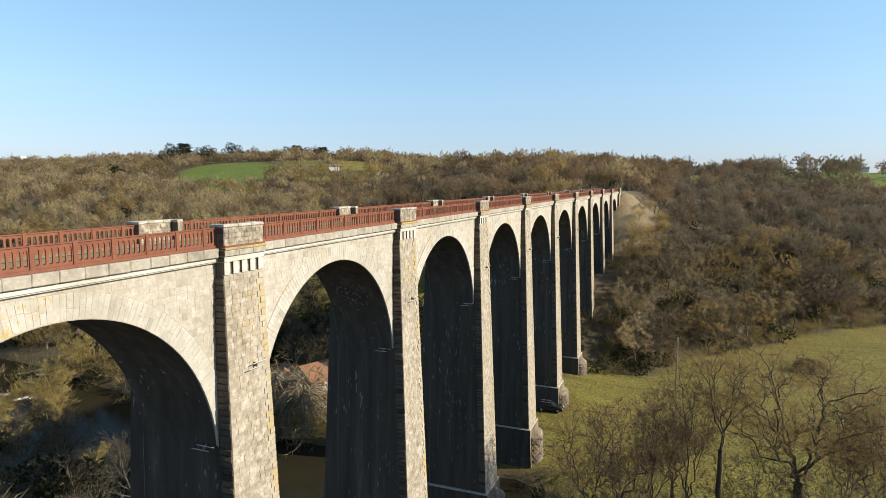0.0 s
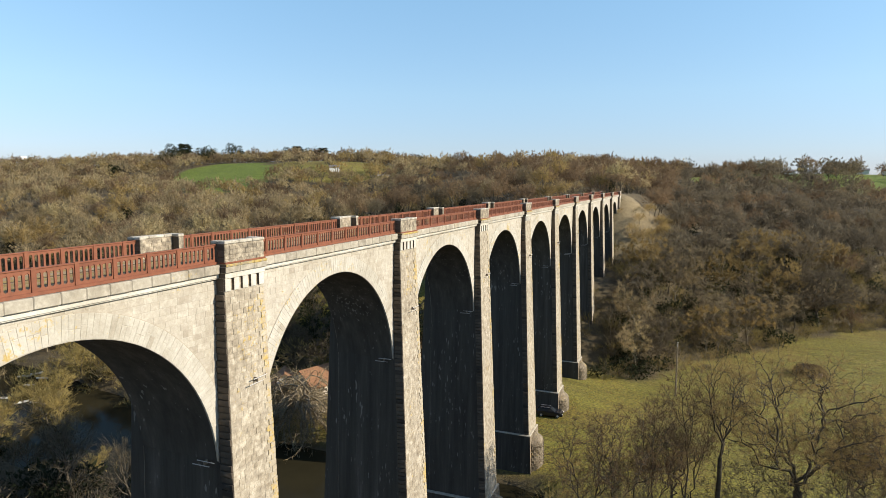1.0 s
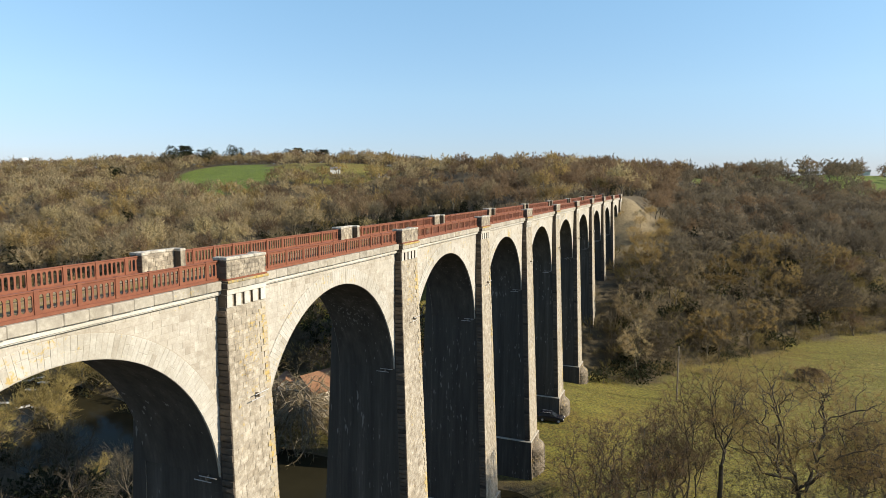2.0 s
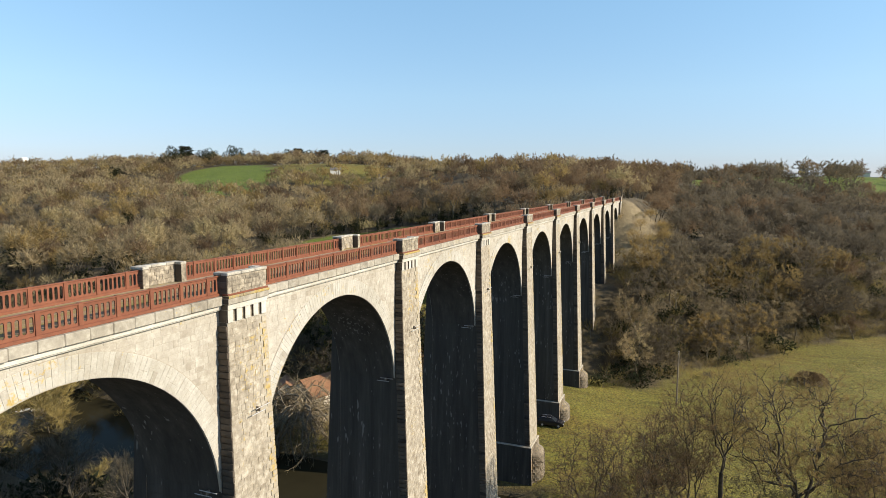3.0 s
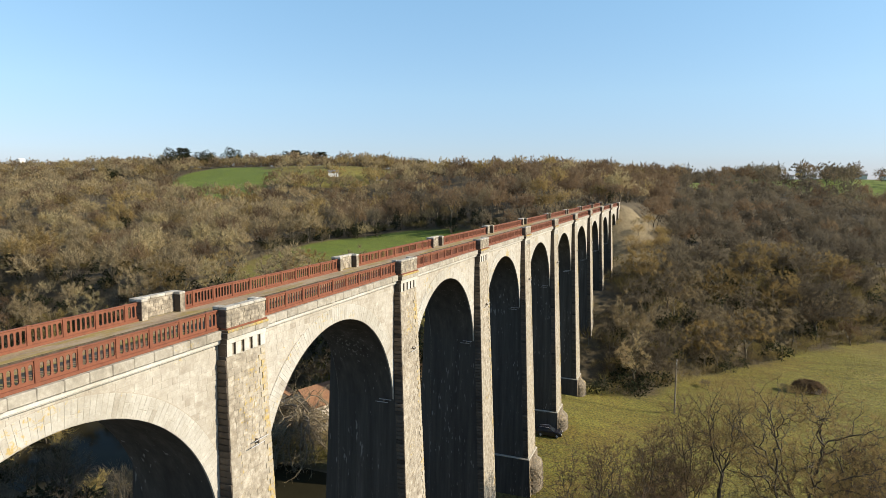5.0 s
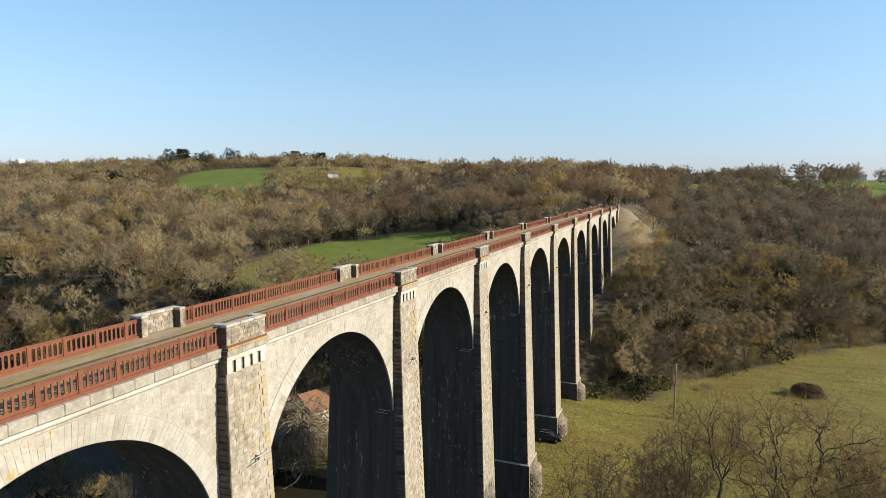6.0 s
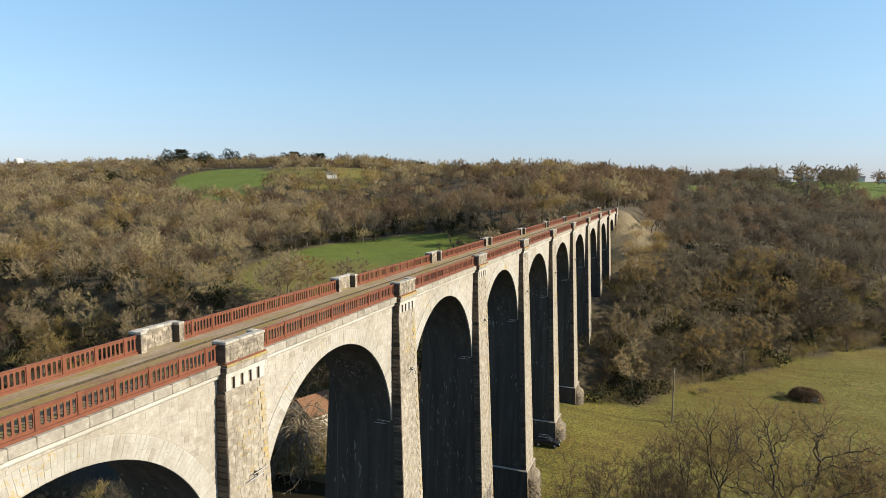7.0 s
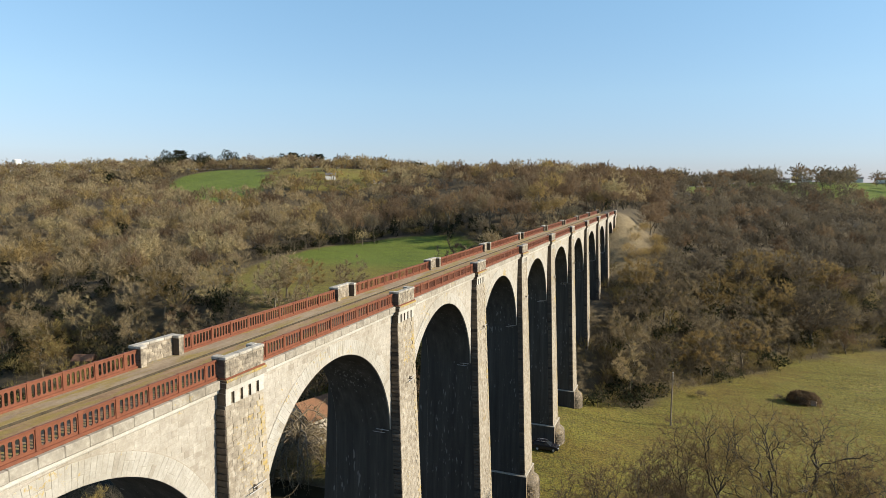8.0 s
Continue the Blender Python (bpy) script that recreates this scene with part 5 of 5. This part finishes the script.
def build_grass():
    """Tufts over the meadow, thin and uneven."""
    rng = np.random.default_rng(21)
    k = 190000
    x, y = rng.uniform(-14, 100, k), rng.uniform(76, 222, k)
    lump = np.sin(x * 0.35 + np.sin(y * 0.21) * 2) + np.sin(y * 0.4 + x * 0.11)
    keep = (y < meadow_edge(x) + 2) & (y > river_middle(x) + 13.5) & (lump + rng.normal(size=k) * 0.9 > 0.2) & (rng.uniform(size=k) < np.clip(1.5 - (y - 76) / 140, 0.3, 1))
    x, y = x[keep], y[keep]
    n = len(x)
    p = np.stack([x, y, height(x, y) - 0.03], 1)
    v, f = slivers(p, rng.normal(size=(n, 3)) * np.array([1, 1, 0.3]) + np.array([0, 0, 0.35]), rng.uniform(0.10, 0.32, n), rng.uniform(0.10, 0.26, n), rng, np.tile([0.0, 0.0, 1.0], (n, 1)))
    tagged(new("grass", big_mesh("grass", v, f, [GRASS])), "tussocky yellow-green meadow grass", "grass", kind="stuff")


build_grass()


def build_shrubs():
    """Larger shrubs seen through the arches."""
    kinds = [tree_kind("shrub", grow(31, 6.5, 7.5, 12, 7, 3, 9, 0.9, 0.045, 0.06, 4), TWIG_OLIVE), tree_kind("shrub", grow(32, 8.0, 9.0, 11, 7, 3, 7, 1.1, 0.06, 0.05, 4), TWIG_PALE, TIMBER), tree_kind("shrub", grow(33, 10.5, 12.0, 18, 8, 3, 6, 1.2, 0.06, 0.1, 5), TWIG_PALE, TIMBER)]
    for x, y, k, s in ((-81, 65.5, 0, 1.35), (-86.5, 62, 0, 1.15), (-88, 68, 0, 1.2), (-84, 57, 0, 1.0), (-93, 60, 0, 1.1), (-100, 66, 0, 1.0), (-57.5, 55.5, 0, 0.75), (-92, 76, 0, 1.25), (-96, 84, 0, 1.3), (-104, 88, 0, 0.9), (-121, 98, 0, 1.1), (-84, 86, 0, 1.1), (-90, 92, 0, 1.2), (-127, 102, 0, 1.3), (-96, 97, 0, 1.0),
                       (-31, 77.5, 1, 0.6), (-50, 79.5, 1, 0.7)):
        plant(kinds[k], x, y, s, (x * 37) % 360, "shrub", "tangled leafless shrub on the river bank", "shrub", "river shrubs")


build_shrubs()


def build_gnarled_tree():
    """An old tree by the water: crooked boughs that rise, arch over and hang."""
    rng = np.random.default_rng(8)
    w = Wood()
    w.limb(bend((0, 0, -0.4), (0.1, 0, 1), 4.5, 4, rng, 0.05, 0.12), 0.42 * np.linspace(1.1, 0.7, 5), 8)
    ts, td = [], []
    for i in range(48):
        a = i * 2.4 + rng.normal() * 0.3
        rise = rng.uniform(0.5, 1.9)
        bough = bend((0, 0, rng.uniform(2.5, 4.4)), (math.cos(a), math.sin(a), rise), rng.uniform(8.0, 11.5), 9, rng, -0.34 - 0.1 * rise, 0.3)
        w.limb(bough, 0.16 * np.linspace(1, 0.3, 10), 4)
        for j in range(9):
            q = rng.integers(2, 9)
            hang = bend(bough[q], rng.normal(size=3) + np.array([0, 0, 0.2]), rng.uniform(2.2, 4.4), 5, rng, -0.34, 0.42)
            w.limb(hang, 0.05 * np.linspace(1, 0.35, 6), 3)
            for p in hang[2:]:
                for _ in range(3):
                    ts.append(p)
                    td.append(rng.normal(size=3) + np.array([0, 0, -0.4]))
    k = len(ts)
    kind = tree_kind("tree", (w.arrays(), slivers(ts, td, rng.uniform(0.5, 1.2, k), rng.uniform(0.04, 0.08, k), rng)), TWIG_PALE, LIMB)
    plant(kind, -36.8, 76.8, 1.1, 40, "gnarled_tree", "old leafless tree with pale crooked hanging boughs by the water")
    plant(kind, -42.2, 79.0, 1.1, 160, "gnarled_tree", "smaller leafless tree with pale hanging boughs by the water")


build_gnarled_tree()


def build_evergreens():
    """Dark ivied trees in the shade behind the cottages."""
    kinds = [tree_kind("evergreen", leafy(440 + i, 13.0, 8.0, 1500, 0.5), LEAF) for i in range(2)]
    rnd = random.Random(14)
    for x, y in ((-62, 104), (-55, 106), (-48, 105), (-41, 106), (-34, 107), (-28, 108), (-58, 113), (-50, 114), (-43, 115), (-36, 116), (-66, 98), (-24, 112), (-30, 99), (-72, 104)):
        plant(kinds[rnd.randrange(2)], x, y, rnd.uniform(0.75, 1.05), rnd.uniform(0, 360), "ivied_tree", "dark evergreen tree shrouded in ivy", "tree", "ivied trees")


build_evergreens()


# ---- cedars and pines on the hilltop ----
def cedar(seed, high, wide, tiers):
    rng = np.random.default_rng(seed)
    w = Wood()
    w.limb([(0, 0, -0.4), (0, 0, high * 0.5), (0.2, 0, high * 0.95)], high * np.array([0.03, 0.022, 0.008]), 5)
    ts, td = [], []
    for i in range(tiers):
        z = high * (0.3 + 0.66 * (i + 0.5) / tiers)
        for _ in range(4):
            a = rng.uniform(0, 6.28)
            reach = wide / 2 * rng.uniform(0.6, 1.0) * (1 - 0.35 * (i / tiers))
            tip = np.array([math.cos(a) * reach, math.sin(a) * reach, z + rng.uniform(-0.3, 0.5)])
            w.limb([(0, 0, z - 0.8), tip], high * np.array([0.008, 0.003]), 3)
            k = 70
            f = rng.uniform(0.25, 1.05, (k, 1))
            ts.append(np.array([0, 0, z - 0.8]) * (1 - f) + tip * f + rng.normal(size=(k, 3)) * np.array([0.9, 0.9, 0.22]))
            td.append(rng.normal(size=(k, 3)) * np.array([1, 1, 0.35]))
    ts, td = np.concatenate(ts), np.concatenate(td)
    k = len(ts)
    return w.arrays(), slivers(ts, td, rng.uniform(0.7, 1.5, k), rng.uniform(0.5, 1.0, k), rng)


def build_cedars():
    kinds = [tree_kind("cedar", leafy(60 + i, 15.0, (15.0, 11.0, 7.0)[i], 1500, 0.75, 0.15), LEAF) for i in range(3)] + [tree_kind("cedar", cedar(63, 15.0, 13.0, 8), LEAF)]
    for az, d, k, s in ((-44.5, 640, 0, 1.1), (-43.6, 655, 3, 1.15), (-42.0, 640, 0, 0.9), (-41.4, 660, 1, 0.8), (-39.8, 640, 0, 0.95), (-39.1, 655, 1, 0.7), (-35.2, 650, 0, 0.8), (-34.4, 640, 3, 0.95), (-33.6, 655, 1, 0.85), (-32.8, 645, 0, 0.75), (-32.2, 660, 3, 0.95),
                        (-48.9, 600, 1, 0.7), (-30.6, 650, 1, 0.7), (-28.9, 640, 0, 0.7), (-27.4, 655, 2, 0.6), (-26.6, 640, 1, 0.75), (-25.5, 640, 2, 0.6), (-23.9, 640, 0, 0.7), (-23.2, 650, 3, 0.75)):
        x, y = at_bearing(az, d)
        plant(kinds[k], x, y, s * 1.15, az * 77 % 360, "cedar", "dark evergreen cedar on the hilltop", "tree", "hilltop cedars")


build_cedars()


# ---- buildings ----
def house(name, label, x, y, w, l, wall_h, roof_h, turn, wall_mat, roof_mat, windows=()):
    z = ground_z(x, y) - 0.3
    t = thing(name, label, "house", pose(x, y, z, 0, 0, turn))
    part("wall", Shape().box(-w / 2, w / 2, -l / 2, l / 2, 0, wall_h + 0.3).mesh("wall", [wall_mat]), t)
    e, h0, h1 = 0.35, wall_h + 0.25, wall_h + 0.25 + roof_h
    sh = Shape()
    for s in (-1, 1):
        sh.add([(-w / 2 - e, s * (l / 2 + e), h0 - 0.12), (w / 2 + e, s * (l / 2 + e), h0 - 0.12), (w / 2 + e, 0, h1), (-w / 2 - e, 0, h1),
                (-w / 2 - e, s * (l / 2 + e), h0 + 0.06), (w / 2 + e, s * (l / 2 + e), h0 + 0.06), (w / 2 + e, 0, h1 + 0.2), (-w / 2 - e, 0, h1 + 0.2)],
               [(0, 1, 2, 3), (4, 5, 6, 7), (0, 1, 5, 4), (1, 2, 6, 5), (3, 0, 4, 7)])
    part("roof", sh.mesh("roof", [roof_mat], weld=True), t, "clay tile roof" if roof_mat is TILE else "roof")
    for s in (-1, 1):
        g = Shape().add([(s * (w / 2 - 0.01), -l / 2, h0 - 0.1), (s * (w / 2 - 0.01), l / 2, h0 - 0.1), (s * (w / 2 - 0.01), 0, h1 - 0.02), (s * (w / 2 - 0.25), -l / 2, h0 - 0.1), (s * (w / 2 - 0.25), l / 2, h0 - 0.1), (s * (w / 2 - 0.25), 0, h1 - 0.02)],
                        [(0, 1, 2), (3, 4, 5), (0, 1, 4, 3), (1, 2, 5, 4), (2, 0, 3, 5)])
        part("gable", g.mesh("gable", [wall_mat]), t)
    for face, u, v in windows:
        f = Shape()
        if face == "e":
            f.box(w / 2 - 0.05, w / 2 + 0.05, u - 0.5, u + 0.5, v, v + 1.3)
        else:
            f.box(u - 0.5, u + 0.5, -l / 2 - 0.05, -l / 2 + 0.05, v, v + 1.3)
        win = part("window", f.mesh("window", [GLASS]), t, "dark window")
        g = Shape()
        if face == "e":
            g.box(w / 2 - 0.02, w / 2 + 0.09, u - 0.62, u + 0.62, v - 0.16, v - 0.02)
        else:
            g.box(u - 0.62, u + 0.62, -l / 2 - 0.09, -l / 2 + 0.02, v - 0.16, v - 0.02)
        part("sill", g.mesh("sill", [WHITE]), win)
    return t


def build_buildings():
    house("house", "small cream cottage with an orange clay tile roof by the river", -40.6, 88.4, 9.0, 7.0, 4.9, 2.4, 72, RENDER, TILE, (("s", -2.0, 1.6), ("s", 1.4, 1.6), ("e", 0.0, 1.4)))
    house("house", "white cottage with an orange tile roof behind bare shrubs", -47.0, 86.5, 4.6, 4.0, 4.3, 1.8, -55, WHITEWALL, TILE, (("e", 0.0, 1.5),))
    z = ground_z(-113, 100)
    t = thing("shed", "open timber shed with a rusty tile roof among trees", "shed", pose(-113, 100, z, 0, 0, 25))
    for x in (-1.9, 1.9):
        for y in (-1.4, 1.4):
            part("post", Shape().box(x - 0.09, x + 0.09, y - 0.09, y + 0.09, -0.3, 2.5).mesh("post", [TIMBER]), t)
    sh = Shape().hull([(-2.5, -2, 2.4), (2.5, -2, 2.4), (2.5, 2, 2.4), (-2.5, 2, 2.4)], [(-2.3, -0.1, 3.6), (2.3, -0.1, 3.6), (2.3, 0.1, 3.6), (-2.3, 0.1, 3.6)])
    part("roof", sh.mesh("roof", [RUSTY_TILE]), t)
    part("back_wall", Shape().box(-1.9, 1.9, 1.35, 1.45, 0, 2.4).mesh("back_wall", [TIMBER]), t)
    # mansion, terrace and church tower among the hilltop trees
    for az, d, w, l, h, r, wm, rm, nm, lb in ((-31.2, 512, 8, 6, 3.5, 1.6, WHITEWALL, SLATE, "house", "pale country house among hilltop trees"), (-26.9, 506, 10, 5, 2.2, 0.6, WHITEWALL, SLATE, "pavilion", "low white pavilion on the hilltop lawn"),
                                              (7.2, 640, 8, 6, 3.0, 1.2, WHITEWALL, SLATE, "barn", "white farm building on the far ridge"), (8.6, 650, 11, 7, 3.2, 1.2, WHITEWALL, SLATE, "barn", "large pale barn on the far ridge"),
                                              (12.0, 650, 9, 6, 3, 1.4, WHITEWALL, SLATE, "house", "white house on the far ridge"), (13.6, 655, 9, 6, 3, 1.4, WHITEWALL, TILE, "house", "white house on the far ridge beside bare trees")):
        x, y = at_bearing(az, d)
        house(nm, lb, x, y, w, l, h, r, -az, wm, rm)
    x, y = at_bearing(-55.0, 1500)
    z = ground_z(x, y)
    t = thing("water_tower", "white concrete water tower above distant woods", "water tower", pose(x, y, z))
    top = 98 - z
    part("stem", Shape().tube([(0, 0, -1), (0, 0, top - 22)], [4.5, 4.5], 18).mesh("stem", [WHITEWALL]), t)
    part("tank", Shape().tube([(0, 0, top - 24), (0, 0, top - 19), (0, 0, top - 12), (0, 0, top - 11)], [4.6, 8.0, 8.0, 6.0], 24).mesh("tank", [WHITEWALL]), t)
    part("upper_tank", Shape().tube([(0, 0, top - 11), (0, 0, top - 9), (0, 0, top - 1.5), (0, 0, top)], [5.0, 7.5, 7.5, 5.5], 24).mesh("upper_tank", [WHITEWALL]), t)


build_buildings()


# ---- meadow things ----
def build_pole():
    x, y = 19.6, 118.0
    t = thing("utility_pole", "tall weathered wooden pole standing in the meadow", "pole", pose(x, y, ground_z(x, y)))
    part("shaft", Shape().tube([(0, 0, -0.5), (0, 0, 5), (0.05, 0, 10.4)], [0.17, 0.15, 0.12], 10).mesh("shaft", [TIMBER], smooth=True), t)
    part("cap", Shape().tube([(0.05, 0, 10.4), (0.05, 0, 10.5)], [0.14, 0.05], 10).mesh("cap", [IRON]), t)
    for z in (9.7, 9.95):
        part("insulator", Shape().tube([(0.05, -0.1, z), (0.05, -0.28, z), (0.05, -0.3, z + 0.14)], [0.03, 0.04, 0.05], 8).mesh("insulator", [WHITEWALL]), t)


build_pole()


def build_hut():
    """A little brick shelter grown over with brambles."""
    x, y = 45.9, 142.4
    z = ground_z(x, y)
    t = thing("overgrown_hut", "small brick hut buried in brown brambles in the meadow", "hut", pose(x, y, z, 0, 0, -12))
    part("wall", Shape().hull([(-1.0, -1.2, -0.3), (2.3, -1.2, -0.3), (2.3, 1.2, -0.3), (-1.0, 1.2, -0.3)], [(-0.9, -1.1, 1.35), (2.2, -1.1, 1.35), (2.2, 1.1, 1.35), (-0.9, 1.1, 1.35)]).mesh("wall", [PINKWALL], 0.03), t)
    part("roof", Shape().hull([(-1.2, -1.4, 1.3), (2.5, -1.4, 1.3), (2.5, 1.4, 1.3), (-1.2, 1.4, 1.3)], [(-1.1, -0.2, 1.8), (2.3, -0.2, 1.8), (2.3, 0.2, 1.8), (-1.1, 0.2, 1.8)]).mesh("roof", [STUBBLE], 0.05), t)
    rng = np.random.default_rng(77)
    k = 5200
    a = rng.uniform(0, 6.28, k)
    r = rng.uniform(0.2, 1, k) ** 0.5
    p = np.stack([np.cos(a) * r * 3.2 - 0.1, np.sin(a) * r * 2.3 - 0.1, 0.2 + 2.25 * np.sqrt(np.maximum(1 - r * r, 0))], 1)
    low = rng.uniform(size=k) < 0.35
    p[low, 2] *= rng.uniform(0.0, 0.8, low.sum())
    p[low, 0] = np.where(rng.uniform(size=low.sum()) < 0.5, p[low, 0], p[low, 0] * 1.15)
    p[low, 1] = p[low, 1] * 1.15 - 0.2
    p = p[~((p[:, 0] > 1.3) & (p[:, 0] < 2.5) & (p[:, 1] < -0.8) & (p[:, 2] < 1.25))]
    v, f = slivers(p, rng.normal(size=(len(p), 3)) + np.array([0, 0, 0.4]), rng.uniform(0.3, 0.8, len(p)), rng.uniform(0.06, 0.14, len(p)), rng)
    part("bramble_cover", big_mesh("bramble_cover", v, f, [TWIG_RED]), t, "brown leafless brambles")
    kinds = tree_kind("bush", brush(78, 1.6, 3.2, 420, 0.5, 0.05, 0.0), TWIG_GREY)
    for bx, by, s in ((25.5, 137.5, 1.0), (41.0, 142.5, 0.8), (78, 208, 1.6), (70, 206, 1.2)):
        plant(kinds, bx, by, s, bx * 9, "bramble_bush", "low brown bramble bush in the grass", "bush")
    shrubs = tree_kind("bush", brush(79, 2.6, 3.4, 420, 0.6, 0.05, 0.0), TWIG)
    rnd = random.Random(80)
    for i in range(26):
        bx, by = (rnd.uniform(8, 20), rnd.uniform(196, 226)) if i % 2 else (rnd.uniform(3, 15), rnd.uniform(180, 196))
        plant(shrubs, bx, by, rnd.uniform(0.6, 1.7), rnd.uniform(0, 360), "shrub", "brown leafless shrub on the pale grassy bank", "bush", "shrubs on the bank")


build_hut()


def build_car():
    """A dark estate car, nose towards +x."""
    x, y = 0.3, 94.6
    t = thing("car", "black estate car parked on grass beside a pier", "car", pose(x, y, ground_z(x, y), 0, 0, 4))
    prof = [(-2.15, 0.45), (-2.2, 0.85), (-2.1, 1.0), (-1.2, 1.02), (0.95, 0.98), (1.75, 0.88), (2.1, 0.72), (2.15, 0.4)]
    body = Shape()

    def loft(profile, half, low, inset, mat=0):
        k = len(profile)
        v = [(px, s * (half - (inset if pz > 0.9 else 0)), pz) for s in (-1, 1) for px, pz in profile] + [(profile[0][0], -half, low), (profile[-1][0], -half, low), (profile[0][0], half, low), (profile[-1][0], half, low)]
        f = [(i, i + 1, k + i + 1, k + i) for i in range(k - 1)]
        f += [tuple([2 * k] + list(range(k)) + [2 * k + 1]), tuple([2 * k + 2] + list(range(k, 2 * k)) + [2 * k + 3]), (0, k, 2 * k + 2, 2 * k), (k - 1, 2 * k - 1, 2 * k + 3, 2 * k + 1), (2 * k, 2 * k + 1, 2 * k + 3, 2 * k + 2)]
        return Shape().add(v, f, mat)

    part("body", loft(prof, 0.88, 0.25, 0.05).mesh("body", [CARPAINT], 0.04, smooth=False), t)
    cabin = Shape().hull([(-2.05, -0.8, 0.98), (0.95, -0.8, 0.98), (0.95, 0.8, 0.98), (-2.05, 0.8, 0.98)], [(-1.7, -0.62, 1.42), (0.2, -0.62, 1.45), (0.2, 0.62, 1.45), (-1.7, 0.62, 1.42)])
    part("glasshouse", cabin.mesh("glasshouse", [GLASS], 0.04), t, "dark tinted windows")
    part("roof", Shape().hull([(-1.72, -0.64, 1.415), (0.2, -0.64, 1.44), (0.2, 0.64, 1.44), (-1.72, 0.64, 1.415)], [(-1.6, -0.55, 1.49), (0.1, -0.55, 1.51), (0.1, 0.55, 1.51), (-1.6, 0.55, 1.49)]).mesh("roof", [CARPAINT], 0.02), t)
    for s in (-1, 1):
        part("roof_rail", Shape().tube([(-1.6, s * 0.58, 1.5), (-1.4, s * 0.58, 1.56), (-0.1, s * 0.58, 1.57), (0.05, s * 0.58, 1.51)], [0.02] * 4, 6).mesh("roof_rail", [IRON]), t)
        part("headlight", Shape().box(2.0, 2.16, s * 0.72 - 0.13, s * 0.72 + 0.13, 0.6, 0.74).mesh("headlight", [LENS], 0.02), t)
        part("tail_lamp", Shape().box(-2.22, -2.1, s * 0.76 - 0.09, s * 0.76 + 0.09, 0.7, 0.95).mesh("tail_lamp", [RED], 0.02), t)
        part("mirror", Shape().box(0.62, 0.82, s * 0.98 - 0.1, s * 0.98 + 0.1, 0.95, 1.1).mesh("mirror", [CARPAINT], 0.03), t)
        for wx in (-1.35, 1.35):
            wheel = part("wheel", Shape().tube([(wx, s * 0.72, 0.32), (wx, s * 0.92, 0.32)], [0.32, 0.32], 20).mesh("wheel", [RUBBER], 0.02), t, "black tyre")
            part("rim", Shape().tube([(wx, s * 0.9, 0.32), (wx, s * 0.935, 0.32)], [0.2, 0.17], 12).mesh("rim", [IRON]), wheel, "silver alloy rim")


build_car()


def build_boats():
    """Small pale rowing boats moored on the river."""
    stations = ((-1.15, 0.34, 0.30), (-0.6, 0.47, 0.26), (0.1, 0.5, 0.26), (0.7, 0.38, 0.30), (1.15, 0.1, 0.40), (1.25, 0.02, 0.44))
    sh = Shape()
    k = 8
    for shrink, lift in ((1.0, 0.0), (0.88, 0.05)):
        rings = [[(x, w * shrink * math.sin(math.pi * (i / k - 0.5)), lift + (h - lift) * (1 - math.cos(math.pi * (i / k - 0.5)))) for i in range(k + 1)] for x, w, h in stations]
        for a, b in zip(rings, rings[1:]):
            sh.add(a + b, [(i, i + 1, k + 2 + i, k + 1 + i) for i in range(k)])
        sh.add(rings[0], [tuple(range(k + 1))])
    hull = sh.mesh("hull", [WHITEWALL])
    seat = Shape().box(-0.1, 0.1, -0.42, 0.42, 0.2, 0.23).mesh("seat", [TIMBER], 0.005)
    first = thing("rowing_boat", "small pale rowing boat moored on the dark river", "boat", Matrix(), "moored boats")
    part("hull", hull, first)
    for x in (-0.55, 0.25):
        part("seat", seat, first, m=pose(x, 0, 0))
    spots = ((-111.0, 82.3, 40), (-106.3, 83.0, 25), (-110.5, 84.8, 60), (-101.3, 71.1, 20), (-95.5, 70.9, 70), (-93.0, 72.2, 35), (-104.0, 78.5, 15))
    for i, (x, y, turn) in enumerate(spots):
        m = pose(x, y, 1.66, 0, 0, turn)
        if i:
            copy_thing(first, m)
        else:
            first.matrix_basis = m


build_boats()


# ---- iron fittings on the piers ----
def build_brackets():
    def bracket(name, label):
        t = thing(name, label, "bracket", Matrix(), "pier brackets")
        for dz, dx in ((0.0, -0.16), (0.24, 0.16)):
            part("bar", Shape().box(-0.55 + dx, 0.55 + dx, -0.30, -0.26, dz - 0.02, dz + 0.02).mesh("bar", [IRON], 0.008), t)
        part("stay", Shape().box(-0.03, 0.03, -0.25, 0.02, 0.0, 0.24).mesh("stay", [TIMBER], 0.008), t)
        return t

    first = bracket("iron_bracket", "pair of pale iron bars on stays fixed to a pier side")
    placed = False
    for n in range(0, 10):
        m = bay_pose(n)
        side = m @ pose(-1.4, PY - body_half(SPRING - 0.3), SPRING - 0.3)
        face = m @ pose(pil_x(-7.4) + 0.03, PY + 0.3, -7.5) @ pose(0, 0, 0, 0, 0, 90)
        for p in (side, face):
            if not placed:
                first.matrix_basis = p
                placed = True
            else:
                copy_thing(first, p)


build_brackets()
